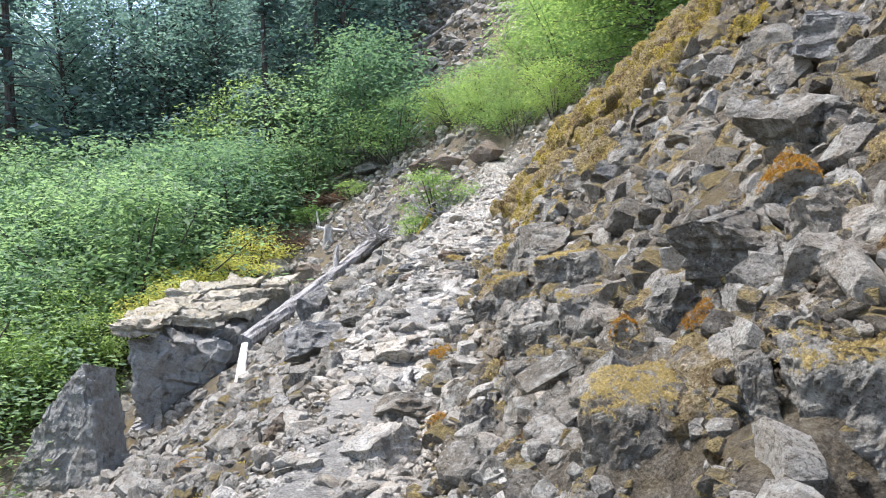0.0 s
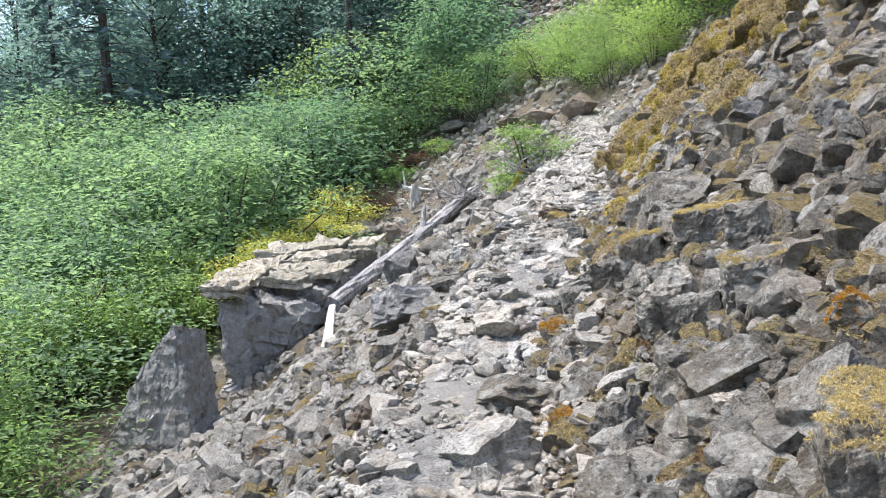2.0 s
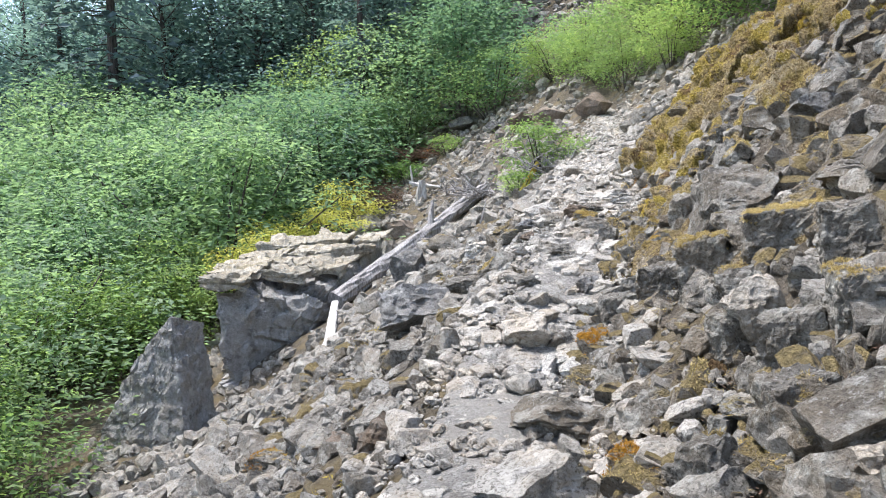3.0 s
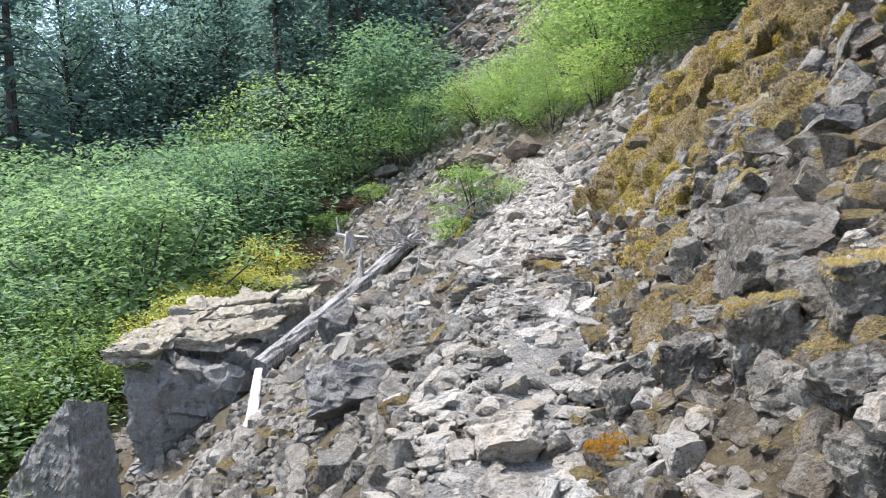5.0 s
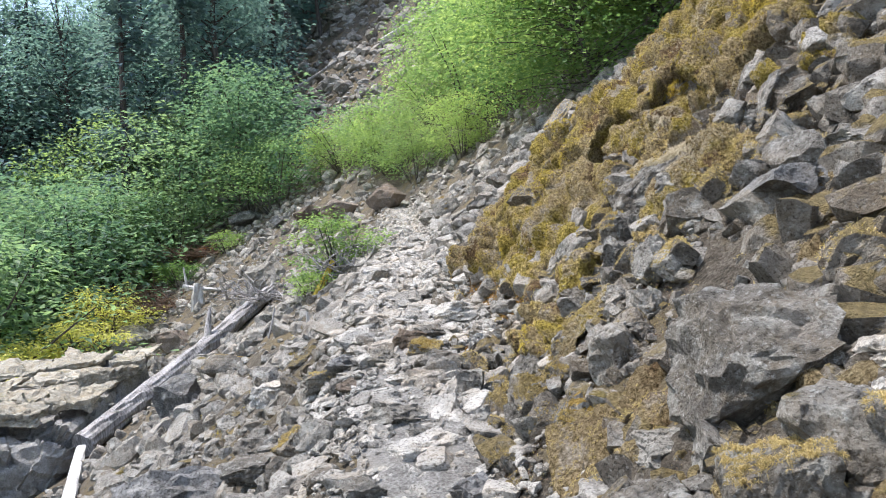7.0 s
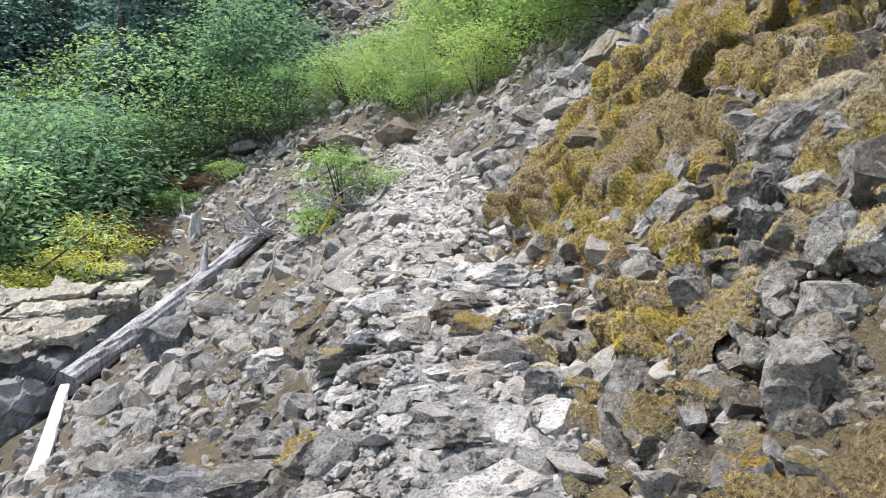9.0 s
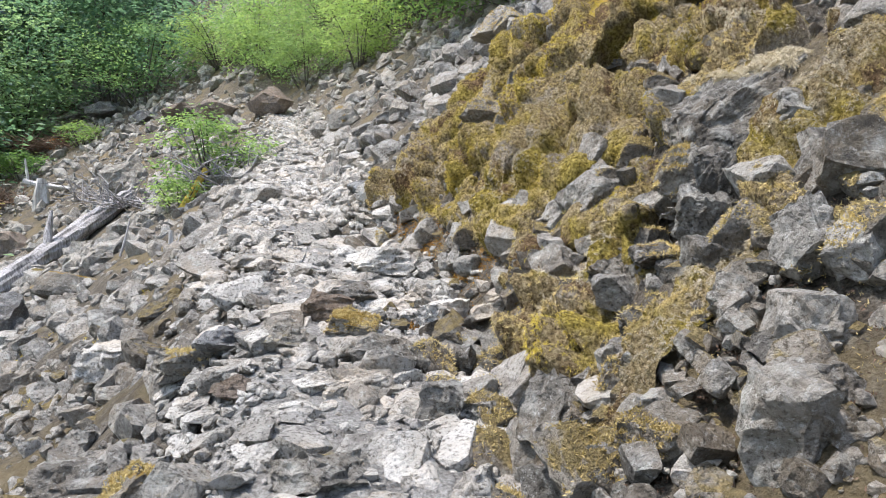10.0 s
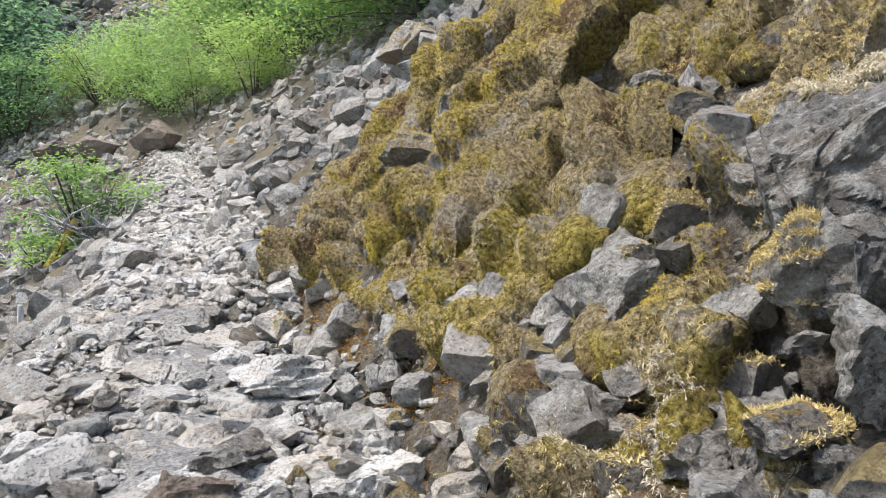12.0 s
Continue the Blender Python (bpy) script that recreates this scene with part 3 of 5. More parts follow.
boulder("capped", -2.51, 7.53, -0.43, 0.41, 0.35, 0.22, 14, 22)
boulder("brown", -1.38, 6.04, 0.19, 0.38, 0.32, 0.22, -17, 23)
boulder("grey", 0.07, 3.86, 0.42, 0.34, 0.29, 0.29, -19, 24)
boulder("capped", -0.08, 4.94, 0.39, 0.22, 0.18, 0.16, -29, 25)
boulder("pale", -0.59, 7.17, 0.60, 0.41, 0.35, 0.32, 17, 26)
boulder("dark", -0.19, 7.15, 0.53, 0.29, 0.25, 0.15, 0, 27)
boulder("capped", -0.10, 6.88, 0.56, 0.25, 0.21, 0.25, -10, 28)
boulder("pale", 0.01, 7.77, 0.73, 0.36, 0.30, 0.17, -8, 29)
boulder("dark", -0.05, 8.27, 0.82, 0.26, 0.22, 0.21, -12, 30)
boulder("pale", -0.36, 6.84, 0.46, 0.30, 0.25, 0.12, 27, 31)
boulder("grey", 1.37, 6.36, 1.65, 0.54, 0.41, 0.19, -21, 32)
boulder("grey", 0.55, 6.92, 1.03, 0.26, 0.22, 0.10, 12, 33)
boulder("pale", 0.55, 5.54, 0.98, 0.29, 0.26, 0.31, 11, 34)
boulder("grey", 0.32, 4.86, 0.66, 0.19, 0.16, 0.11, 11, 35)
boulder("grey", -0.37, 5.89, 0.35, 0.63, 0.54, 0.25, -29, 36)
boulder("grey", 0.12, 4.54, 0.54, 0.21, 0.21, 0.25, -12, 37)
boulder("capped", -2.75, 7.74, -0.57, 0.35, 0.29, 0.25, 9, 38)
boulder("grey", -1.47, 6.43, 0.17, 0.38, 0.33, 0.23, -14, 39)
boulder("grey", 0.31, 4.04, 0.56, 0.11, 0.09, 0.10, -16, 40)
boulder("grey", 0.91, 7.22, 1.48, 0.65, 0.56, 0.60, -25, 41)
boulder("grey", 0.81, 6.60, 1.32, 0.41, 0.37, 0.43, 28, 42)
boulder("pale", 1.14, 6.82, 1.50, 0.23, 0.19, 0.13, -30, 43)
boulder("pale", 0.97, 6.64, 1.37, 0.16, 0.14, 0.16, -14, 44)
boulder("grey", 1.03, 6.44, 1.38, 0.18, 0.19, 0.22, -26, 45)
boulder("grey", 0.62, 7.47, 1.15, 0.34, 0.29, 0.16, 16, 46)
boulder("dark", 0.63, 6.87, 1.14, 0.16, 0.16, 0.19, 6, 47)
boulder("grey", 0.27, 7.51, 0.91, 0.29, 0.25, 0.24, 11, 48)
boulder("grey", 0.48, 6.30, 0.96, 0.30, 0.25, 0.29, 21, 49)
boulder("grey", 0.63, 5.99, 1.03, 0.31, 0.26, 0.26, -3, 50)
boulder("grey", 0.74, 6.46, 1.14, 0.27, 0.23, 0.18, 1, 51)
boulder("grey", 0.55, 9.29, 1.21, 0.28, 0.33, 0.38, -28, 52)
boulder("grey", 0.10, 10.30, 1.32, 0.43, 0.36, 0.20, -26, 53)
boulder("dark", 1.82, 8.20, 2.24, 0.53, 0.45, 0.30, 8, 54)
boulder("grey", 2.16, 8.16, 2.47, 0.30, 0.26, 0.19, 11, 55)
boulder("grey", 0.93, 8.34, 1.53, 0.18, 0.15, 0.16, -11, 56)
boulder("mossy", -2.66, 20.50, 0.81, 0.99, 0.84, 0.49, -11, 57)
boulder("grey", -0.58, 8.44, 0.85, 0.25, 0.21, 0.22, -12, 58)
boulder("pale", -0.92, 7.95, 0.66, 0.36, 0.30, 0.16, 19, 59)
boulder("pale", -1.30, 8.98, 0.51, 0.24, 0.20, 0.16, 23, 60)
boulder("mossy", 4.22, 18.23, 5.10, 0.77, 0.66, 0.50, -23, 61)
boulder("grey", 1.57, 8.09, 2.00, 0.19, 0.16, 0.18, 6, 62)
boulder("grey", 0.86, 8.21, 1.43, 0.17, 0.14, 0.12, 14, 63)
boulder("dark", 0.70, 7.03, 1.16, 0.21, 0.18, 0.09, 15, 64)
boulder("grey", 0.61, 9.49, 1.24, 0.19, 0.22, 0.26, 0, 65)
boulder("mossy", 0.62, 8.68, 1.31, 0.26, 0.22, 0.20, -19, 66)
boulder("mossy", 0.49, 8.20, 1.18, 0.28, 0.23, 0.20, 13, 67)
boulder("grey", -1.25, 10.42, 0.80, 0.35, 0.30, 0.27, -27, 68)
boulder("grey", -2.92, 34.32, 3.18, 1.90, 1.61, 1.26, -29, 69)
boulder("grey", -8.37, 37.00, 1.05, 1.79, 1.52, 1.34, 25, 70)
boulder("brown", -6.20, 34.05, 1.04, 1.43, 1.22, 0.82, -27, 71)
boulder("pale", 0.69, 11.09, 1.49, 0.28, 0.24, 0.23, -3, 72)
boulder("grey", 1.58, 9.18, 2.42, 0.24, 0.20, 0.20, -16, 73)
boulder("pale", 0.05, 16.53, 2.29, 0.51, 0.44, 0.34, -3, 74)
boulder("grey", 0.95, 14.05, 2.24, 0.34, 0.29, 0.21, -1, 75)
boulder("grey", -0.32, 9.33, 1.09, 0.35, 0.30, 0.19, 3, 76)
boulder("pale", -0.17, 10.10, 1.23, 0.30, 0.26, 0.11, -5, 77)
boulder("grey", 0.23, 9.72, 1.21, 0.20, 0.20, 0.24, -9, 78)
boulder("pale", 0.50, 9.96, 1.21, 0.29, 0.24, 0.13, -23, 79)
boulder("grey", 0.45, 9.66, 1.15, 0.25, 0.21, 0.14, -14, 80)
boulder("pale", 0.19, 9.11, 1.03, 0.20, 0.17, 0.20, 0, 81)
boulder("mossy", 0.06, 10.69, 1.40, 0.28, 0.24, 0.20, -16, 82)
boulder("pale", -1.27, 12.30, 1.00, 0.39, 0.33, 0.26, -4, 83)
boulder("grey", 0.77, 8.31, 1.41, 0.30, 0.30, 0.36, 1, 84)
boulder("grey", 1.02, 8.86, 1.71, 0.21, 0.18, 0.18, -21, 85)
boulder("grey", 1.19, 8.74, 1.92, 0.25, 0.25, 0.29, 8, 86)
boulder("grey", 1.05, 8.54, 1.67, 0.20, 0.21, 0.25, 17, 87)
boulder("grey", -0.27, 10.55, 1.37, 0.28, 0.24, 0.19, -14, 88)
boulder("grey", -0.22, 9.08, 1.00, 0.13, 0.13, 0.15, -25, 89)
boulder("dark", -3.69, 20.48, 0.26, 0.87, 0.74, 0.87, 4, 90)
boulder("pale", 0.05, 9.44, 1.08, 0.17, 0.14, 0.12, 15, 91)
boulder("mossy", -0.94, 9.87, 0.90, 0.31, 0.26, 0.22, 29, 92)
boulder("grey", -1.26, 10.13, 0.71, 0.41, 0.35, 0.19, -6, 93)
boulder("grey", -2.17, 11.87, 0.31, 0.50, 0.42, 0.35, -17, 94)
boulder("grey", -1.32, 11.06, 0.78, 0.20, 0.17, 0.17, 24, 95)
boulder("mossy", -0.76, 10.96, 1.20, 0.37, 0.32, 0.17, 13, 96)
boulder("brown", -0.55, 10.18, 1.22, 0.23, 0.20, 0.11, 10, 97)
boulder("pale", 0.62, 10.87, 1.43, 0.35, 0.30, 0.18, 1, 98)
boulder("grey", 0.35, 13.62, 1.84, 0.38, 0.32, 0.22, 2, 99)
boulder("dark", 0.98, 14.62, 2.28, 0.44, 0.37, 0.16, -18, 100)
boulder("brown", -0.02, 10.96, 1.46, 0.35, 0.30, 0.22, 14, 101)
boulder("grey", 0.89, 8.93, 1.53, 0.14, 0.12, 0.13, -25, 102)
boulder("grey", 0.96, 8.59, 1.59, 0.19, 0.16, 0.13, -16, 103)
boulder("brown", 0.81, 8.73, 1.44, 0.13, 0.11, 0.07, 17, 104)
boulder("grey", 1.24, 9.36, 1.99, 0.24, 0.20, 0.24, 0, 105)
boulder("dark", 1.89, 12.65, 3.15, 0.27, 0.23, 0.22, 9, 108)
boulder("mossy", 1.60, 12.56, 2.81, 0.51, 0.44, 0.36, -23, 109)
boulder("brown", 0.75, 10.25, 1.41, 0.15, 0.13, 0.15, -8, 110)
boulder("grey", 0.79, 9.72, 1.43, 0.22, 0.19, 0.21, 29, 111)
boulder("dark", -0.58, 10.83, 1.33, 0.34, 0.28, 0.18, -14, 112)
boulder("mossy", 4.26, 18.92, 5.20, 0.93, 0.79, 0.65, -30, 113)
boulder("brown", 1.82, 33.88, 5.95, 1.52, 1.29, 1.14, -22, 114)
boulder("pale", -0.01, 44.33, 8.69, 0.90, 0.77, 0.65, -4, 115)
boulder("brown", 0.29, 36.71, 5.89, 1.75, 1.49, 0.93, 14, 116)
boulder("brown", -1.18, 39.68, 6.05, 1.34, 1.14, 1.00, 7, 117)
boulder("dark", -4.53, 47.30, 7.07, 2.01, 1.71, 0.80, 0, 118)
boulder("dark", -2.67, 42.89, 6.33, 1.09, 0.93, 0.61, -19, 119)
boulder("mossy", 2.63, 24.15, 4.20, 0.75, 0.64, 0.69, -25, 120)
boulder("grey", 4.37, 21.61, 5.28, 0.67, 0.57, 0.50, 11, 121)
boulder("grey", 3.20, 20.72, 4.31, 0.52, 0.44, 0.41, -8, 122)
boulder("grey", 2.38, 19.60, 3.63, 0.47, 0.40, 0.33, 22, 123)
boulder("grey", 0.78, 9.19, 1.45, 0.19, 0.17, 0.18, -25, 124)
boulder("mossy", 0.69, 9.11, 1.38, 0.17, 0.20, 0.24, -12, 125)
boulder("grey", 1.01, 9.68, 1.74, 0.22, 0.19, 0.17, -3, 126)
boulder("mossy", 1.35, 9.65, 2.19, 0.24, 0.21, 0.25, -1, 127)
boulder("grey", 1.37, 9.51, 2.16, 0.12, 0.25, 0.29, -6, 128)
boulder("grey", 0.18, 11.27, 1.50, 0.34, 0.29, 0.17, 26, 129)
boulder("pale", 0.58, 12.09, 1.66, 0.53, 0.45, 0.25, 3, 130)
boulder("grey", 0.27, 13.45, 1.82, 0.32, 0.28, 0.23, -2, 131)
boulder("mossy", 1.14, 10.37, 1.90, 0.14, 0.12, 0.06, -15, 132)
boulder("grey", 1.20, 10.25, 2.03, 0.12, 0.15, 0.18, -24, 133)
boulder("mossy", 1.81, 10.75, 2.86, 0.21, 0.17, 0.14, 5, 134)
boulder("grey", 0.94, 10.02, 1.61, 0.12, 0.11, 0.10, 17, 135)
boulder("grey", 1.12, 9.39, 1.77, 0.11, 0.10, 0.12, -10, 136)
boulder("mossy", 1.11, 9.51, 1.83, 0.26, 0.22, 0.09, 19, 137)
boulder("grey", 0.88, 10.39, 1.62, 0.11, 0.17, 0.19, -22, 138)
boulder("brown", 0.98, 13.54, 2.16, 0.20, 0.17, 0.12, 2, 139)
boulder("mossy", 1.02, 10.54, 1.79, 0.15, 0.13, 0.11, -12, 140)
boulder("grey", 1.11, 9.72, 1.84, 0.08, 0.07, 0.08, -17, 141)
boulder("grey", 1.24, 9.55, 2.01, 0.12, 0.10, 0.06, -2, 142)
boulder("grey", -0.03, 12.02, 1.58, 0.23, 0.20, 0.12, 29, 143)
boulder("grey", -0.34, 12.50, 1.66, 0.28, 0.24, 0.14, 17, 144)


def clods(v, size, seed):
    """Noise at points of space, alike in all directions."""
    x, y, z = v.T
    return (layers(x, y, size, 3, seed) + layers(y + 7, z + 3, size, 3, seed + 5) + layers(z - 4, x + 9, size, 3, seed + 11)) / 1.7


def hexa(low, high, n, seed, chip=0.1, fine=0.03, worn=0.12):
    """A quarried-looking block between four low and four high corners (front left, front right, back right, back left), with broken, bedded faces."""
    bm = bmesh.new()
    bmesh.ops.create_cube(bm, size=2)
    bmesh.ops.subdivide_edges(bm, edges=bm.edges[:], cuts=n, use_grid_fill=True)
    bmesh.ops.triangulate(bm, faces=bm.faces[:])
    v = np.array([p.co[:] for p in bm.verts])
    f = np.array([[p.index for p in q.verts] for q in bm.faces])
    bm.free()
    out = v / np.linalg.norm(v, axis=1)[:, None]
    v = v * (1 - worn * np.clip(np.sort(np.abs(v), 1)[:, 1:2] - 0.82, 0, 1) * 2)
    a, b, c = [(v[:, k : k + 1] + 1) / 2 for k in range(3)]
    low, high = np.asarray(low, float), np.asarray(high, float)
    blend = lambda q: (q[0] * (1 - a) + q[1] * a) * (1 - b) + (q[3] * (1 - a) + q[2] * a) * b
    w = blend(low) * (1 - c) + blend(high) * c
    size = np.linalg.norm(high[0] - high[2])
    mid = w.mean(0)
    u = (w - mid) / size * 6
    q = u @ np.array(pose(0, 0, 0, 12, 20, 31).to_3x3()) + 0.3 * np.stack([clods(u * 0.8 + k, 0.9, seed % 30 + k) for k in range(3)], 1)
    chunk = lambda g, k: TABLE[(np.floor(q[:, 0] / g) + 31 * k).astype(int) % 256, (np.floor(q[:, 1] / g) * 17 + np.floor(q[:, 2] / (g * 0.7)) * 5 + k).astype(int) % 256]
    w = w - out * (size * chip * (0.5 * chunk(1.7, seed) + 0.32 * chunk(0.9, seed + 1) + 0.18 * chunk(0.45, seed + 2)))[:, None]
    w = w + out * (size * fine * (clods(u, 0.9, seed % 30 + 4) + 0.4 * clods(u * 2.3, 0.7, seed % 30 + 7)))[:, None]
    return w - mid, f, mid


def hewn(name, label, low, high, n, seed, material, group="", category="rock", parent=None, **k):
    v, f, mid = hexa(low, high, n, seed, **k)
    me = mesh_of(name, v, f, material)
    if parent is not None:
        ob = part(name, me, parent, label)
        ob.location = Vector(mid) - parent.location
        return ob
    return thing(name, me, label, category, group, m=pose(*mid))


def big_block():
    """The house-sized block below the trail: a sheer face, and ledges that step up its sloping back."""
    ob = tagged(new("crag"), "huge grey bedded limestone block with a dark sheer face", "rock")
    ob.location = (-8.0, 24.0, -2.0)
    top = np.array(((-9.6, 21.1, -0.05), (-6.2, 22.2, -0.30), (-5.6, 29.5, 1.35), (-9.9, 29.0, 1.2)))
    low = np.array(((-9.35, 21.0, -4.8), (-6.3, 22.3, -4.2), (-5.2, 30, -3), (-9.6, 30, -3)))
    hewn("block_body", "", low, top, 84, 41, ROCK_CRAG, parent=ob, chip=0.13, fine=0.022)
    rng = np.random.RandomState(6)
    at = lambda a, b: (top[0] * (1 - a) + top[1] * a) * (1 - b) + (top[3] * (1 - a) + top[2] * a) * b
    for a0, a1, b0, b1, h in ((-0.02, 0.40, 0.0, 0.16, 0.42), (0.36, 0.72, 0.10, 0.26, 0.30), (-0.04, 0.34, 0.15, 0.36, 0.42), (0.30, 0.66, 0.26, 0.44, 0.36), (0.62, 0.98, 0.24, 0.42, 0.30), (-0.02, 0.36, 0.36, 0.60, 0.34), (0.34, 0.70, 0.46, 0.66, 0.36), (0.66, 1.0, 0.44, 0.62, 0.4), (0.0, 0.36, 0.62, 0.86, 0.3), (0.38, 0.74, 0.68, 0.92, 0.34), (0.72, 1.02, 0.64, 0.9, 0.42)):
        j = lambda: rng.randn(2) * 0.03
        c = [at(*(np.array(q) + j())) for q in ((a0, b0), (a1, b0), (a1, b1), (a0, b1))]
        hewn("ledge", "pale lichened limestone ledge", [q - (0, 0, 0.3) for q in c], [q + (0, 0, h * (0.15 + 0.5 * rng.rand()) - 0.1 * (n > 1)) for n, q in enumerate(c)], 14, 60 + int(99 * b0 + 31 * a0), ROCK_LEDGE, parent=ob, chip=0.12, fine=0.03)


big_block()
hewn("leaning_slab", "pointed dark grey limestone slab leaning beside the big block", ((-11.7, 18.9, -4.6), (-8.7, 18.7, -4.6), (-8.6, 20.6, -4.4), (-11.6, 20.6, -4.4)), ((-10.9, 19.5, -2.3), (-9.3, 19.2, -0.55), (-8.9, 20.3, -0.9), (-10.4, 20.5, -2.1)), 60, 43, ROCK_CRAG, chip=0.055, fine=0.02)

# blocks that stand proud of the bank beside the trail
CAPPED = []


def ledge_block(label, low, high, n, seed, material=None, cap="straw", **k):
    ob = hewn("ledge_block", label, low, high, n, seed, material or ROCK_ONE, "blocks standing out of the bank", **k)
    if cap:
        v = np.empty(3 * len(ob.data.vertices), np.float32)
        f = np.empty(3 * len(ob.data.polygons), np.int32)
        ob.data.vertices.foreach_get("co", v), ob.data.loops.foreach_get("vertex_index", f)
        CAPPED.append((v.reshape(-1, 3) + np.array(ob.matrix_world.translation), f.reshape(-1, 3), cap))
    return ob


ledge_block("grey limestone block with a flat mossy top beside the trail", ((0.44, 3.04, 0.30), (0.80, 2.88, 0.35), (0.98, 3.25, 0.45), (0.58, 3.5, 0.4)), ((0.46, 3.06, 0.89), (0.86, 2.92, 0.90), (1.02, 3.30, 1.02), (0.60, 3.5, 0.96)), 34, 81, chip=0.07)
ledge_block("grey limestone block with mossy top beside a dark gap", ((1.19, 2.50, 0.45), (1.75, 2.25, 0.5), (1.85, 2.7, 0.8), (1.25, 2.85, 0.7)), ((1.14, 2.62, 1.04), (1.75, 2.30, 1.20), (1.85, 2.75, 1.42), (1.2, 2.95, 1.14)), 34, 82, chip=0.07)
ledge_block("small upright limestone stone wedged between blocks", ((1.05, 2.82, 0.74), (1.19, 2.76, 0.74), (1.2, 2.95, 0.8), (1.06, 3.0, 0.8)), ((1.04, 2.84, 1.05), (1.15, 2.80, 1.09), (1.16, 2.95, 1.1), (1.05, 3.0, 1.06)), 18, 83, cap="", chip=0.14)
ledge_block("flat limestone stone propped under the upright one", ((0.93, 2.80, 0.58), (1.13, 2.72, 0.58), (1.15, 2.95, 0.62), (0.94, 3.0, 0.62)), ((0.91, 2.82, 0.76), (1.13, 2.75, 0.75), (1.15, 2.95, 0.78), (0.93, 3.0, 0.78)), 18, 84, cap="", chip=0.12)
ledge_block("grey boulder jutting over a dark hollow under bleached moss", ((1.36, 9.70, 2.20), (1.90, 9.42, 2.32), (2.3, 9.9, 2.55), (1.75, 10.25, 2.4)), ((1.31, 9.76, 2.46), (1.92, 9.50, 2.78), (2.35, 9.95, 3.0), (1.75, 10.3, 2.75)), 34, 85, cap="bleached", chip=0.06, worn=0.4)
ledge_block("narrow grey limestone pillar beside a dark hollow", ((1.22, 9.36, 1.72), (1.55, 9.16, 1.8), (1.7, 9.4, 2.0), (1.42, 9.5, 1.9)), ((1.22, 9.42, 2.27), (1.55, 9.22, 2.34), (1.75, 9.45, 2.40), (1.44, 9.54, 2.32)), 26, 86, cap="", chip=0.16)
ledge_block("bulging moss-grown boulder overhanging a dark gap", ((1.93, 11.48, 2.98), (2.45, 11.20, 3.02), (2.7, 11.8, 3.3), (2.2, 12.1, 3.2)), ((1.93, 11.56, 3.22), (2.42, 11.28, 3.50), (2.75, 11.8, 3.85), (2.2, 12.1, 3.65)), 30, 87, ROCK_DRAPED, cap="olive", chip=0.06, worn=0.8)
ledge_block("moss-grown ledge overhanging the brow of the bank", ((2.40, 11.16, 3.12), (2.85, 10.42, 3.32), (3.3, 10.8, 3.7), (2.8, 11.6, 3.6)), ((2.42, 11.26, 3.62), (2.9, 10.5, 3.78), (3.35, 10.9, 4.15), (2.8, 11.7, 4.05)), 30, 89, ROCK_DRAPED, cap="olive", chip=0.06, worn=0.8)
for n, (x, y, w, d, h, yaw) in enumerate(((0.36, 7.05, 0.34, 0.3, 0.26, -12), (0.56, 6.55, 0.36, 0.3, 0.42, -20), (0.95, 6.3, 0.5, 0.35, 0.30, -15), (0.10, 7.3, 0.3, 0.3, 0.22, 5), (0.62, 5.1, 0.34, 0.3, 0.3, -25), (0.45, 4.6, 0.3, 0.26, 0.24, 10), (0.85, 4.9, 0.36, 0.32, 0.3, -5), (1.05, 5.5, 0.42, 0.34, 0.32, -18), (0.5, 5.6, 0.3, 0.26, 0.24, 14))):
    turn = pose(x, y, float(ground_z(x, y)), 4, -8, yaw)
    quad = lambda g, z: [tuple(turn @ Vector((g * w * a / 2, g * d * b / 2, z))) for a, b in ((-1, -1), (1, -0.9), (0.9, 1), (-1, 0.9))]
    ledge_block("square grey limestone block set in the low bank", quad(1.1, -0.15), quad(0.9, h * 0.75), 20, 101 + n, cap="straw" if n in (1, 2, 6) else "", chip=0.13)
strew("scree", "broken brown-grey rubble of the low bank", MIDDLE, ROCK_MOSSY, 480, 3.6, 7.4, 0.5, 2.4, 58, (0.03, 0.11), 0.55, 0.0, 1.0, None, 0.7, lift=0.02)
ledge_block("grey lichened boulder at the foot of the mossy bank", ((0.98, 9.52, 1.50), (1.18, 9.42, 1.55), (1.28, 9.62, 1.7), (1.08, 9.72, 1.65)), ((1.0, 9.56, 1.80), (1.14, 9.48, 1.84), (1.24, 9.64, 1.92), (1.08, 9.72, 1.88)), 24, 88, cap="", chip=0.14)
for n, (x, y, w, d, yaw) in enumerate(((0.55, 12.05, 0.85, 0.55, 28), (0.15, 11.15, 0.75, 0.45, 20), (0.62, 11.1, 0.6, 0.4, 10), (0.5, 13.1, 0.6, 0.5, 35), (0.0, 10.1, 0.55, 0.3, 12), (0.42, 9.75, 0.42, 0.3, -10), (-0.2, 8.9, 0.5, 0.3, 25))):
    turn = pose(x, y, float(ground_z(x, y)), 9, -3, yaw)
    quad = lambda g, z: [tuple(turn @ Vector((g * w * a / 2, g * d * b / 2, z))) for a, b in ((-1, -1), (1, -0.8), (0.8, 1), (-0.9, 0.9))]
    hewn("bedrock_slab", "pale flat limestone slab bedded across the trail", quad(1.05, -0.12), quad(0.92, 0.09), 16, 91 + n, ROCK_WHITE, "slabs across the trail", chip=0.10, fine=0.02)


